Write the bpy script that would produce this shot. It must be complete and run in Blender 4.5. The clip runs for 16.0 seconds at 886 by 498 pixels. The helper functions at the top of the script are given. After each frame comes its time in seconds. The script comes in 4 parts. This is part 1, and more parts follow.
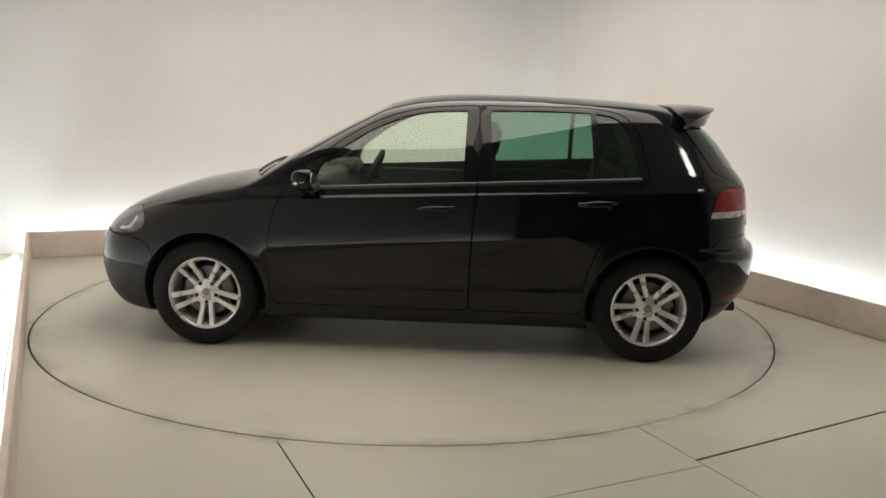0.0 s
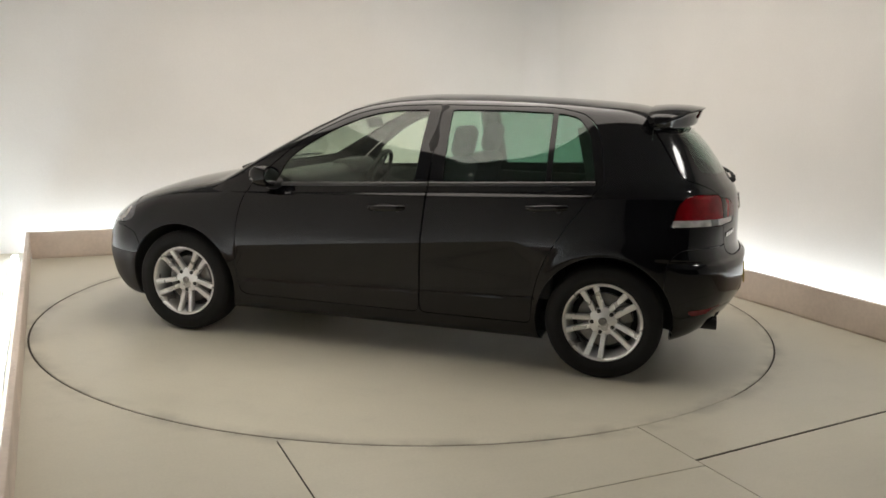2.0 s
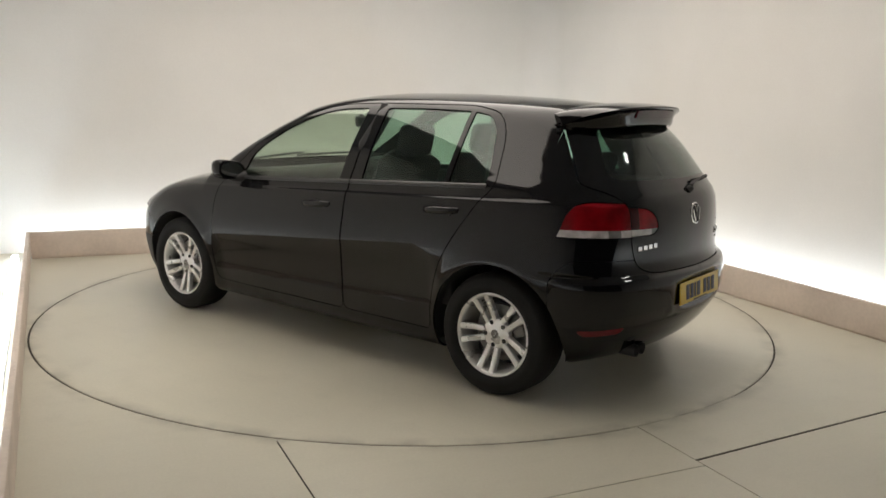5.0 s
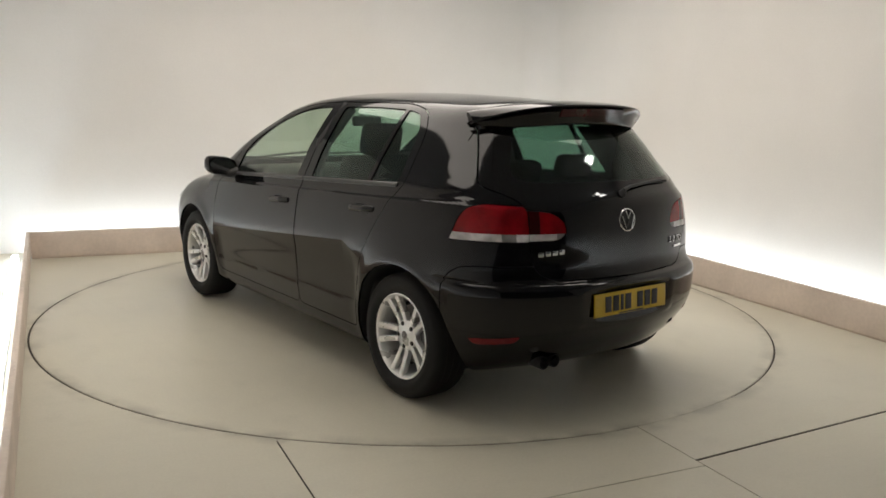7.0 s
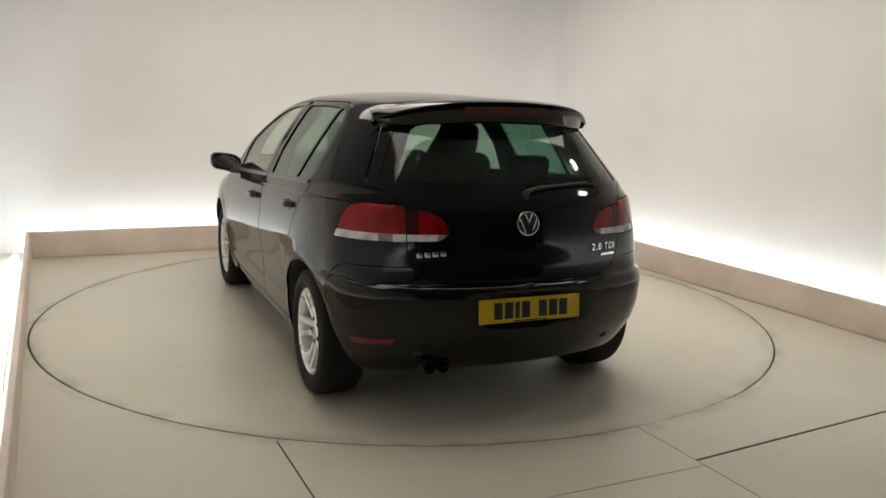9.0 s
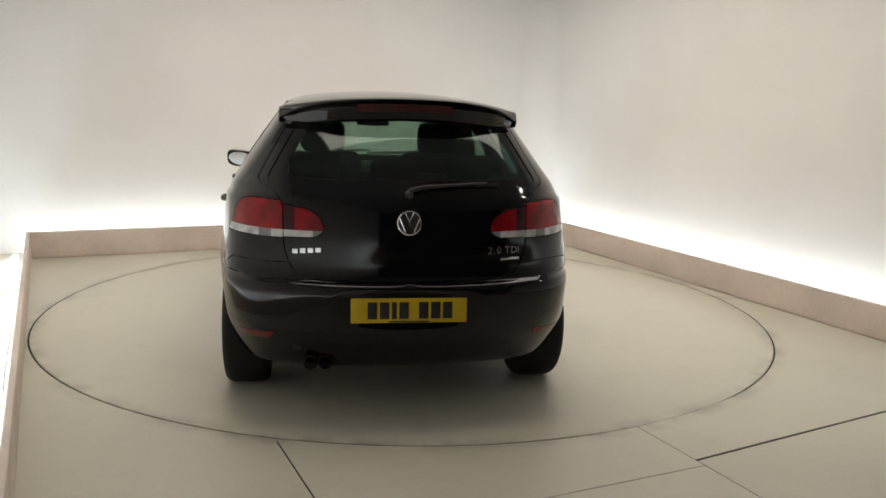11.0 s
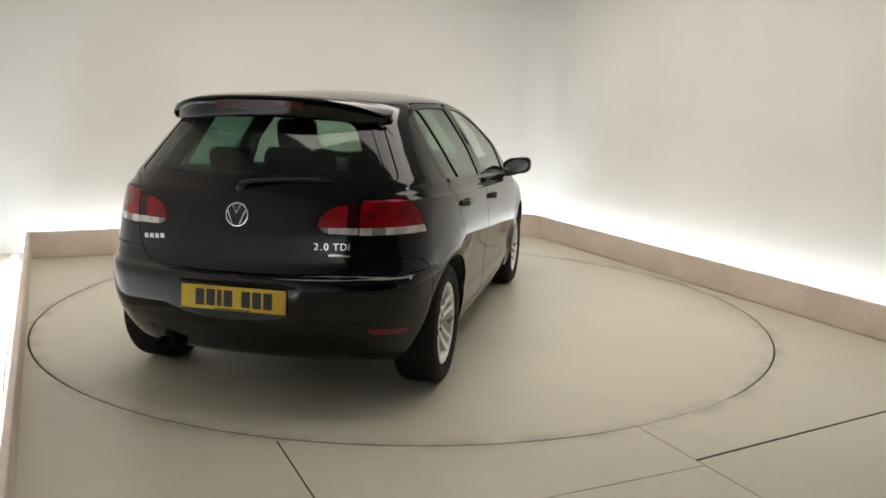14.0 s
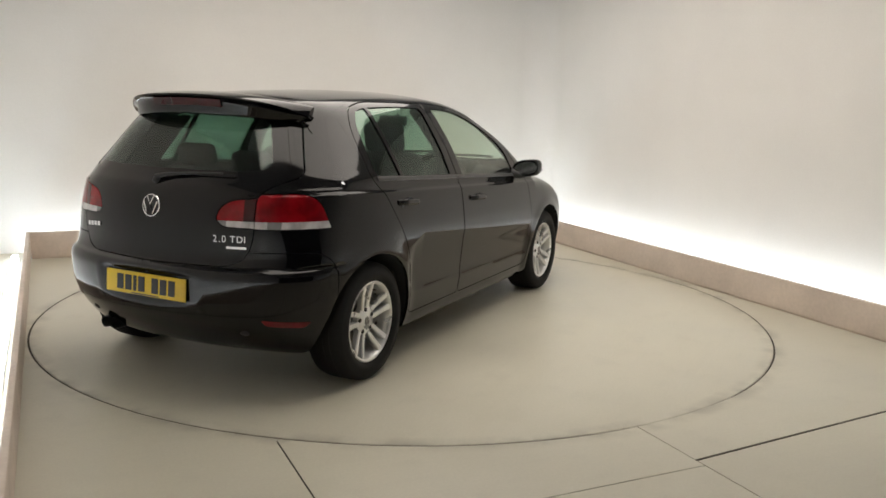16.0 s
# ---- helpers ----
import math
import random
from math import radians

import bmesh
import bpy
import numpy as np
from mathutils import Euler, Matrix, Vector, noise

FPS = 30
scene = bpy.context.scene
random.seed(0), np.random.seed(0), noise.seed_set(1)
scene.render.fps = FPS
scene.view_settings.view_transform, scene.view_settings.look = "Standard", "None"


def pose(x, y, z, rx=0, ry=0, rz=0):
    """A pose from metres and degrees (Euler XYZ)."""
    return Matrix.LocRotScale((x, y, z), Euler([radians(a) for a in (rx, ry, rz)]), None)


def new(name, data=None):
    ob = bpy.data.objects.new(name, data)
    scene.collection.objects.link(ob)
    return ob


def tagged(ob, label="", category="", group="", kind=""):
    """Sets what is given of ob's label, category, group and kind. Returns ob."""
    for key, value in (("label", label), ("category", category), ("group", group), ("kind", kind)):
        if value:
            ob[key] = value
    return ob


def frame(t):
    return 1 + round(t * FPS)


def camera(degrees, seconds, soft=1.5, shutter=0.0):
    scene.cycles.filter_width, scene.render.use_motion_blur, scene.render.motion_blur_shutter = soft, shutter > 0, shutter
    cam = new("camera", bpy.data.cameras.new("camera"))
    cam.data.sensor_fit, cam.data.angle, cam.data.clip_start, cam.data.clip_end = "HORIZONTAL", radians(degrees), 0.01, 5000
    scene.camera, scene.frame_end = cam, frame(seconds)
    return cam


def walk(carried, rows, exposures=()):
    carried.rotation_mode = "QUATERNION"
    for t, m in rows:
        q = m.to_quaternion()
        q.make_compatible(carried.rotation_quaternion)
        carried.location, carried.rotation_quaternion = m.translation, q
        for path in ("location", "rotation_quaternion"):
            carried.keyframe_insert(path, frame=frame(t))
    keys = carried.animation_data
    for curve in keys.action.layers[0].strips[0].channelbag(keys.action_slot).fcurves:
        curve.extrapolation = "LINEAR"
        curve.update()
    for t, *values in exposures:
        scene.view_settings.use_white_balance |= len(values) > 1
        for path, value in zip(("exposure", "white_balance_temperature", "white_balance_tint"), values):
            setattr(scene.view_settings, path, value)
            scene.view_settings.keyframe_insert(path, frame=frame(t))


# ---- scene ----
cam = camera(55.51, 16.0, soft=1.6)
EYE = pose(0, -5.860, 1.476, 79.827, 0, -2.284) @ pose(0, 0, 0, 0, 0, 1.594)
walk(cam, [(0, EYE), (16, EYE)], exposures=[(0, 0.0), (16, 0.0)])

# ---- world: a closed studio, with next to no light from outside ----
world = bpy.data.worlds.new("world")
world.use_nodes = True
world.node_tree.nodes["Background"].inputs[0].default_value = (0.02, 0.02, 0.02, 1)
world.node_tree.nodes["Background"].inputs[1].default_value = 0.3
scene.world = world

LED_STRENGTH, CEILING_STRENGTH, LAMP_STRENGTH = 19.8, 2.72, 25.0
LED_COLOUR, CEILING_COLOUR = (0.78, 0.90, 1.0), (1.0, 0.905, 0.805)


# ---- helpers of this scene ----
def part(name, bm, material, parent=None, label="", smooth=True):
    """Link a bmesh as one mesh object."""
    me = bpy.data.meshes.new(name)
    bm.to_mesh(me)
    bm.free()
    if smooth:
        me.shade_smooth()
        me.set_sharp_from_angle(angle=radians(35))
    me.materials.append(material)
    ob = new(name, me)
    if parent is not None:
        ob.parent = parent
    if label:
        tagged(ob, label)
    return ob


def box(bm, x0, x1, y0, y1, z0, z1, bevel=0.0, m=None):
    vs = [bm.verts.new((x, y, z)) for x in (x0, x1) for y in (y0, y1) for z in (z0, z1)]
    fs = [bm.faces.new([vs[i] for i in f]) for f in
          ((0, 1, 3, 2), (4, 6, 7, 5), (0, 4, 5, 1), (2, 3, 7, 6), (0, 2, 6, 4), (1, 5, 7, 3))]
    if bevel:
        es = list({e for f in fs for e in f.edges})
        r = bmesh.ops.bevel(bm, geom=es, offset=bevel, segments=3, affect="EDGES", profile=0.6)
        vs = list({v for f in bm.faces for v in f.verts if v in set(vs)} | {v for f in r["faces"] for v in f.verts})
    if m is not None:
        for v in {v for v in vs if v.is_valid}:
            v.co = m @ v.co
    return bm


def lathe(bm, profile, steps=48, m=None, closed=False):
    """Turn a profile of (radius, along) about the local Y axis."""
    rings = []
    for i in range(steps):
        a = 2 * math.pi * i / steps
        ring = [Vector((r * math.cos(a), h, r * math.sin(a))) for r, h in profile]
        rings.append([bm.verts.new(m @ p if m is not None else p) for p in ring])
    n = len(profile)
    for i in range(steps):
        a, b = rings[i], rings[(i + 1) % steps]
        for j in range(n if closed else n - 1):
            k = (j + 1) % n
            bm.faces.new((a[j], b[j], b[k], a[k]))
    return bm


def tube(bm, pts, radius, sides=8, cap=True):
    """A round bar along points."""
    pts = [Vector(p) for p in pts]
    rings = []
    for i, p in enumerate(pts):
        d = (pts[min(i + 1, len(pts) - 1)] - pts[max(i - 1, 0)]).normalized()
        a = d.orthogonal().normalized() if i == 0 else (rings_a - d * rings_a.dot(d)).normalized()
        rings_a = a
        b = d.cross(a)
        r = radius[i] if isinstance(radius, (list, tuple)) else radius
        rings.append([bm.verts.new(p + r * (math.cos(q) * a + math.sin(q) * b))
                      for q in [2 * math.pi * k / sides for k in range(sides)]])
    for u, v in zip(rings, rings[1:]):
        for k in range(sides):
            bm.faces.new((u[k], u[(k + 1) % sides], v[(k + 1) % sides], v[k]))
    if cap:
        bm.faces.new(rings[0][::-1])
        bm.faces.new(rings[-1])
    return bm


def prism(bm, poly, h0, h1, m=None):
    """A flat outline (x, y) raised from h0 to h1."""
    m = m or Matrix()
    lo = [bm.verts.new(m @ Vector((x, y, h0))) for x, y in poly]
    hi = [bm.verts.new(m @ Vector((x, y, h1))) for x, y in poly]
    n = len(poly)
    bm.faces.new(lo[::-1])
    bm.faces.new(hi)
    for i in range(n):
        bm.faces.new((lo[i], lo[(i + 1) % n], hi[(i + 1) % n], hi[i]))
    return bm


def round_poly(pts, r, n=5):
    """Round the corners of an outline; r one radius or one for each corner."""
    out, k = [], len(pts)
    for i in range(k):
        p0, p, p1 = Vector(pts[i - 1]), Vector(pts[i]), Vector(pts[(i + 1) % k])
        rr = r[i] if isinstance(r, (list, tuple)) else r
        a, b = (p0 - p), (p1 - p)
        d = min(rr, a.length * 0.48, b.length * 0.48)
        if d < 1e-4:
            out.append(tuple(p))
            continue
        a, b = p + a.normalized() * d, p + b.normalized() * d
        for j in range(n + 1):
            t = j / n
            out.append(tuple(a * (1 - t) ** 2 + p * 2 * t * (1 - t) + b * t * t))
    return out


# ---- materials ----
def material(name, colour, rough=0.5, metal=0.0, coat=0.0, spec=0.5, vary=0.0, scale=4.0, grain=0.0, grain_scale=200.0,
             bump=0.0, rough_vary=0.0, glow=None, transmission=0.0, ior=1.5, alpha=1.0):
    """A surface with stains at a large scale, grain at a small one, and fine relief."""
    mat = bpy.data.materials.new(name)
    mat.use_nodes = True
    nt = mat.node_tree
    b = nt.nodes["Principled BSDF"]
    b.inputs["Base Color"].default_value = (*colour, 1)
    b.inputs["Roughness"].default_value = rough
    b.inputs["Metallic"].default_value = metal
    b.inputs["Coat Weight"].default_value = coat
    b.inputs["Coat Roughness"].default_value = 0.02
    b.inputs["Specular IOR Level"].default_value = spec
    b.inputs["IOR"].default_value = ior
    b.inputs["Transmission Weight"].default_value = transmission
    b.inputs["Alpha"].default_value = alpha
    if glow:
        b.inputs["Emission Color"].default_value = (*glow[0], 1)
        b.inputs["Emission Strength"].default_value = glow[1]
    if vary or grain or bump or rough_vary:
        co = nt.nodes.new("ShaderNodeTexCoord")

        def noise_node(s, detail):
            n = nt.nodes.new("ShaderNodeTexNoise")
            n.inputs["Scale"].default_value, n.inputs["Detail"].default_value = s, detail
            nt.links.new(co.outputs["Object"], n.inputs["Vector"])
            return n
        big, small = noise_node(scale, 5), noise_node(grain_scale, 3)

        def mixed(n, amount, socket):
            ramp = nt.nodes.new("ShaderNodeMapRange")
            ramp.inputs["From Min"].default_value, ramp.inputs["From Max"].default_value = 0.3, 0.7
            ramp.inputs["To Min"].default_value, ramp.inputs["To Max"].default_value = 1 - amount, 1 + amount
            nt.links.new(n.outputs["Fac"], ramp.inputs["Value"])
            mul = nt.nodes.new("ShaderNodeVectorMath")
            mul.operation = "SCALE"
            if socket is None:
                mul.inputs[0].default_value = colour
            else:
                nt.links.new(socket, mul.inputs[0])
            nt.links.new(ramp.outputs[0], mul.inputs["Scale"])
            return mul.outputs[0]
        s = None
        if vary:
            s = mixed(big, vary, s)
        if grain:
            s = mixed(small, grain, s)
        if s is not None:
            nt.links.new(s, b.inputs["Base Color"])
        if rough_vary:
            r = nt.nodes.new("ShaderNodeMapRange")
            r.inputs["From Min"].default_value, r.inputs["From Max"].default_value = 0.3, 0.7
            r.inputs["To Min"].default_value, r.inputs["To Max"].default_value = rough - rough_vary, rough + rough_vary
            nt.links.new(big.outputs["Fac"], r.inputs["Value"])
            nt.links.new(r.outputs[0], b.inputs["Roughness"])
        if bump:
            u = nt.nodes.new("ShaderNodeBump")
            u.inputs["Strength"].default_value, u.inputs["Distance"].default_value = 0.4, bump
            nt.links.new(small.outputs["Fac"], u.inputs["Height"])
            nt.links.new(u.outputs["Normal"], b.inputs["Normal"])
    return mat


WALL = material("wall_paint", (0.76, 0.74, 0.71), 0.75, vary=0.03, scale=1.2, grain=0.015, grain_scale=90, bump=0.0006)


def floor_material(name, seed):
    """Coated concrete: broad stains, long faint scuffs, speckle, and grime along the round joint."""
    mat = material(name, (0.59, 0.56, 0.46), 0.36)
    nt = mat.node_tree
    b = nt.nodes["Principled BSDF"]
    co = nt.nodes.new("ShaderNodeTexCoord")

    def node(kind, **sockets):
        n = nt.nodes.new(kind)
        for k, v in sockets.items():
            n.inputs[k.replace("_", " ")].default_value = v
        return n

    def tex(scale, detail, stretch=(1, 1, 1), turn=0.0):
        mp = nt.nodes.new("ShaderNodeMapping")
        mp.inputs["Scale"].default_value, mp.inputs["Rotation"].default_value = stretch, (0, 0, turn)
        mp.inputs["Location"].default_value = (seed, seed * 0.7, 0)
        n = node("ShaderNodeTexNoise", Scale=scale, Detail=detail)
        nt.links.new(co.outputs["Object"], mp.inputs[0])
        nt.links.new(mp.outputs[0], n.inputs["Vector"])
        return n.outputs["Fac"]

    def ranged(sock, a0, a1, b0, b1):
        n = node("ShaderNodeMapRange", From_Min=a0, From_Max=a1, To_Min=b0, To_Max=b1)
        nt.links.new(sock, n.inputs["Value"])
        return n.outputs[0]

    def times(p, q):
        n = nt.nodes.new("ShaderNodeMath")
        n.operation = "MULTIPLY"
        nt.links.new(p, n.inputs[0])
        nt.links.new(q, n.inputs[1])
        return n.outputs[0]
    stain, scuff, speck = tex(0.9, 4), tex(2.2, 6, (1, 7, 1), 0.5), tex(70, 3)
    patch = tex(4.5, 6)
    k = times(times(ranged(stain, 0.3, 0.7, 0.92, 1.06), ranged(scuff, 0.5, 0.8, 1.0, 0.975)), ranged(speck, 0.3, 0.7, 0.975, 1.025))
    k = times(k, ranged(patch, 0.55, 0.75, 1.0, 0.95))
    # grime by the round joint
    xy = nt.nodes.new("ShaderNodeVectorMath")
    xy.operation = "MULTIPLY"
    xy.inputs[1].default_value = (1, 1, 0)
    ln = nt.nodes.new("ShaderNodeVectorMath")
    ln.operation = "LENGTH"
    nt.links.new(co.outputs["Object"], xy.inputs[0])
    nt.links.new(xy.outputs[0], ln.inputs[0])
    off = nt.nodes.new("ShaderNodeMath")
    off.operation = "SUBTRACT"
    off.inputs[1].default_value = DISC_R
    nt.links.new(ln.outputs["Value"], off.inputs[0])
    ab = nt.nodes.new("ShaderNodeMath")
    ab.operation = "ABSOLUTE"
    nt.links.new(off.outputs[0], ab.inputs[0])
    near = ranged(ab.outputs[0], 0.0, 0.09, 1.0, 0.0)
    dirt = times(near, ranged(patch, 0.42, 0.62, 0.02, 0.32))
    inv = nt.nodes.new("ShaderNodeMath")
    inv.operation = "SUBTRACT"
    inv.inputs[0].default_value = 1.0
    nt.links.new(dirt, inv.inputs[1])
    k = times(k, inv.outputs[0])
    sc = nt.nodes.new("ShaderNodeVectorMath")
    sc.operation = "SCALE"
    sc.inputs[0].default_value = (0.59, 0.56, 0.46)
    nt.links.new(k, sc.inputs["Scale"])
    nt.links.new(sc.outputs[0], b.inputs["Base Color"])
    nt.links.new(ranged(stain, 0.3, 0.7, 0.28, 0.42), b.inputs["Roughness"])
    bp = nt.nodes.new("ShaderNodeBump")
    bp.inputs["Strength"].default_value, bp.inputs["Distance"].default_value = 0.3, 0.0005
    nt.links.new(speck, bp.inputs["Height"])
    nt.links.new(bp.outputs[0], b.inputs["Normal"])
    return mat


DISC_R = 2.44
FLOOR = floor_material("floor_coating", 0.0)
DISC = floor_material("turntable_coating", 3.7)
KERB = material("kerb_paint", (0.64, 0.545, 0.47), 0.6, vary=0.10, scale=3.0, grain=0.04, grain_scale=40, bump=0.0006)
DARKWALL = material("dark_wall_paint", (0.045, 0.045, 0.05), 0.8, vary=0.1, scale=1.5)
CEILING = material("ceiling_paint", (0.30, 0.29, 0.28), 0.85, vary=0.04, scale=1.5)
GAP = material("joint_filler_rubber", (0.028, 0.022, 0.014), 0.9, vary=0.4, scale=5)
LED = material("led_strip_glow", (0.9, 0.9, 0.9), 0.5, glow=(LED_COLOUR, LED_STRENGTH))
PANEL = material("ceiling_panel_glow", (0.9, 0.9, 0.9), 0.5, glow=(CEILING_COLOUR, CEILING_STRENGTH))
LAMP = material("round_lamp_glow", (0.9, 0.9, 0.9), 0.5, glow=((1.0, 0.97, 0.92), LAMP_STRENGTH))
ALU = material("painted_aluminium", (0.7, 0.7, 0.7), 0.4, metal=0.6)
PAINT = material("black_car_paint", (0.004, 0.004, 0.005), 0.06, spec=0.38, rough_vary=0.015, scale=3)

# ---- the room: a rectangle turned 23 degrees, with a raised kerb in front of lit walls ----
ROOM = pose(0, 0, 0, 0, 0, 23.0)
WL, WR, WB, WF = -2.46, 2.545, 2.61, -7.2
KERB_H, KERB_T, TROUGH, KERB_GAP = 0.235, 0.03, 0.30, 0.010


def structure(ob, label, category):
    ob.matrix_world = ROOM
    return tagged(ob, label, category, kind="structure")


def room():
    out, t, h = TROUGH + KERB_T, 0.15, 3.1
    # floor with a round hole for the turntable
    bm = bmesh.new()
    n = 180
    ring = [(2 * math.pi * i / n) for i in range(n)]
    # the joint round the turntable varies in width: open at one side, almost shut at another
    joint = [DISC_R + float(np.interp(math.degrees(a), [0, 120, 165, 245, 262, 271, 276, 286, 292, 312, 330, 360],
                                      [0.008, 0.008, 0.012, 0.011, 0.010, 0.007, 0.001, 0.001, 0.008, 0.011, 0.009, 0.008])) for a in ring]
    inner = [bm.verts.new((r * math.cos(a), r * math.sin(a), 0)) for r, a in zip(joint, ring)]
    x0, x1, y0, y1 = WL - out - t, WR + out + t, WF - t, WB + out + t
    outer = []
    for a in ring:
        c, s = math.cos(a), math.sin(a)
        k = min((x1 if c > 0 else x0) / c if abs(c) > 1e-9 else 1e9, (y1 if s > 0 else y0) / s if abs(s) > 1e-9 else 1e9)
        outer.append(bm.verts.new((k * c, k * s, 0)))
    for i in range(n):
        j = (i + 1) % n
        bm.faces.new((inner[i], outer[i], outer[j], inner[j]))
    # fill the four corners that the fan leaves out
    for cx, cy in ((x0, y0), (x1, y0), (x1, y1), (x0, y1)):
        a = math.atan2(cy, cx) % (2 * math.pi)
        i = int(a / (2 * math.pi) * n)
        bm.faces.new((outer[i], bm.verts.new((cx, cy, 0)), outer[(i + 1) % n]))
    # saw the slab joints, 6 mm wide, and take each slab as a part
    slant = Vector((-0.0793, 0.9969, 0))
    lines = [((-1.454, 0), (1, 0), 0.004, lambda c: True), ((0.128, 0), (1, 0), 0.0025, lambda c: True),
             ((0, -2.89), (0, 1), 0.003, lambda c: c.x < 0.128), ((0.128, -2.836), slant[:2], 0.0075, lambda c: c.x > 0.128),
             ((0, -5.0), (0, 1), 0.004, lambda c: True)]
    for (px, py), (nx, ny), half, pick in lines:
        for d in (-half, half):
            sub = [f for f in bm.faces if f.calc_center_median().y < -1.2 and pick(f.calc_center_median())]
            geom = sub + list({q for f in sub for q in f.edges}) + list({q for f in sub for q in f.verts})
            bmesh.ops.bisect_plane(bm, geom=geom, dist=1e-6, plane_co=(px + d * nx, py + d * ny, 0), plane_no=(nx, ny, 0))

    def cross(c):
        """How far beyond the cross joint a point lies."""
        return c.y + 2.89 if c.x < 0.128 else (c - Vector((0.128, -2.836, 0))).dot(slant)

    def in_joint(c):
        wide = 0.003 if c.x < 0.128 else 0.0075
        return c.y < -2.0 and (abs(c.x + 1.454) < 0.004 or abs(c.x - 0.128) < 0.0025 or abs(cross(c)) < wide or abs(c.y + 5.0) < 0.004)
    bmesh.ops.delete(bm, geom=[f for f in bm.faces if in_joint(f.calc_center_median())], context="FACES_ONLY")
    floor = new("floor")
    structure(floor, "beige coated concrete floor with thin slab joints", "floor")

    def slab_of(c):
        col = 0 if c.x < -1.454 else 1 if c.x < 0.128 else 2
        if cross(c) > 0:
            return 0 if c.y > -1.9 else 1 + col
        return (4 if c.y > -5.0 else 7) + col
    groups = {}
    for f in bm.faces:
        groups.setdefault(slab_of(f.calc_center_median()), []).append(f)
    for k in sorted(groups):
        b2, seen = bmesh.new(), {}
        for f in groups[k]:
            for v in f.verts:
                if v not in seen:
                    seen[v] = b2.verts.new(v.co)
            b2.faces.new([seen[v] for v in f.verts])
        r = bmesh.ops.extrude_face_region(b2, geom=b2.faces[:])
        bmesh.ops.translate(b2, vec=(0, 0, -0.05), verts=[q for q in r["geom"] if isinstance(q, bmesh.types.BMVert)])
        bmesh.ops.recalc_face_normals(b2, faces=b2.faces)
        part("slab", b2, FLOOR, floor, smooth=False)
    bm.free()
    bm = bmesh.new()
    box(bm, x0, x1, y0, y1, -0.2, -0.003)
    structure(part("sub_floor", bm, GAP, smooth=False), "dark base under the turntable", "floor")

    def wall(name, a, b, c, d, mat, label):
        bm = bmesh.new()
        box(bm, a, b, c, d, 0.0, h)
        return structure(part(name, bm, mat, smooth=False), label, "wall")
    wall("wall_back", WL - out - t, WR + out + t, WB + out, WB + out + t, WALL, "off-white painted studio wall lit from below")
    wall("wall_right", WR + out, WR + out + t, WF, WB + out, WALL, "off-white painted studio wall lit from below")
    wall("wall_left", WL - out - t, WL - out, WF, WB + out, WALL, "off-white painted studio wall lit from below")
    wall("wall_front", WL - out - t, WR + out + t, WF - t, WF, DARKWALL, "dark painted wall closing the studio")
    # soft inner corner, where back and right wall meet
    bm = bmesh.new()
    r, cx, cy = 0.30, WR + out, WB + out
    lo, hi = [], []
    for i in range(33):
        a = math.pi / 2 * i / 32
        p = (cx - r + r * math.cos(a), cy - r + r * math.sin(a))
        lo.append(bm.verts.new((*p, 0))), hi.append(bm.verts.new((*p, h)))
    ca, cb = bm.verts.new((cx - 0.001, cy - 0.001, 0)), bm.verts.new((cx - 0.001, cy - 0.001, h))
    for i in range(32):
        bm.faces.new((lo[i], hi[i], hi[i + 1], lo[i + 1]))
        bm.faces.new((lo[i], lo[i + 1], ca))
        bm.faces.new((hi[i + 1], hi[i], cb))
    structure(part("wall_corner", bm, WALL), "rounded off-white corner between two studio walls", "wall")
    bm = bmesh.new()
    box(bm, x0, x1, y0, y1, h, h + 0.1)
    structure(part("ceiling", bm, CEILING, smooth=False), "plain grey studio ceiling", "ceiling")

    # kerbs: upright boards in front of the walls
    def kerb(name, a, b, c, d):
        bm = bmesh.new()
        box(bm, a, b, c, d, KERB_GAP, KERB_H, 0.006)
        box(bm, a + 0.008, b - 0.008, c + 0.008, d - 0.008, 0.0, KERB_GAP + 0.01)
        structure(part(name, bm, KERB), "beige painted kerb board hiding strip lights", "kerb")
    kerb("kerb_back", WL, WR - 0.22, WB, WB + KERB_T)
    kerb("kerb_right", WR, WR + KERB_T, WF, WB - 0.22)
    kerb("kerb_left", WL - KERB_T, WL, WF, WB + KERB_T)
    bm = bmesh.new()
    arc = [(WR - 0.22 + 0.22 * math.cos(a), WB - 0.22 + 0.22 * math.sin(a)) for a in [math.pi / 2 * i / 8 for i in range(9)]]
    arc2 = [(WR - 0.22 + 0.25 * math.cos(a), WB - 0.22 + 0.25 * math.sin(a)) for a in [math.pi / 2 * i / 8 for i in range(9)]]
    prism(bm, arc + arc2[::-1], 0.0, KERB_H)
    structure(part("kerb_corner", bm, KERB), "rounded beige corner of the kerb", "kerb")
    # strip lights in the trough behind the kerbs
    def strip(a, b, c, d):
        bm = bmesh.new()
        box(bm, a, b, c, d, 0.015, 0.04)
        tube_ob = part("glow_tube", bm, LED, smooth=False)
        e = new("led_strip")
        e.matrix_world = ROOM
        tube_ob.parent = e
        bm = bmesh.new()
        box(bm, a - 0.01, b + 0.01, c - 0.01, d + 0.01, 0.0, 0.015)
        part("channel", bm, ALU, e, smooth=False)
        tagged(e, "cool white strip light in the trough behind the kerb", "strip light", group="strip lights", kind="")
    strip(WL, WR + 0.10, WB + 0.19, WB + 0.24)
    strip(WR + 0.19, WR + 0.24, WF + 0.2, WB + 0.10)
    strip(WL - 0.15, WL - 0.10, WF + 0.2, WB)
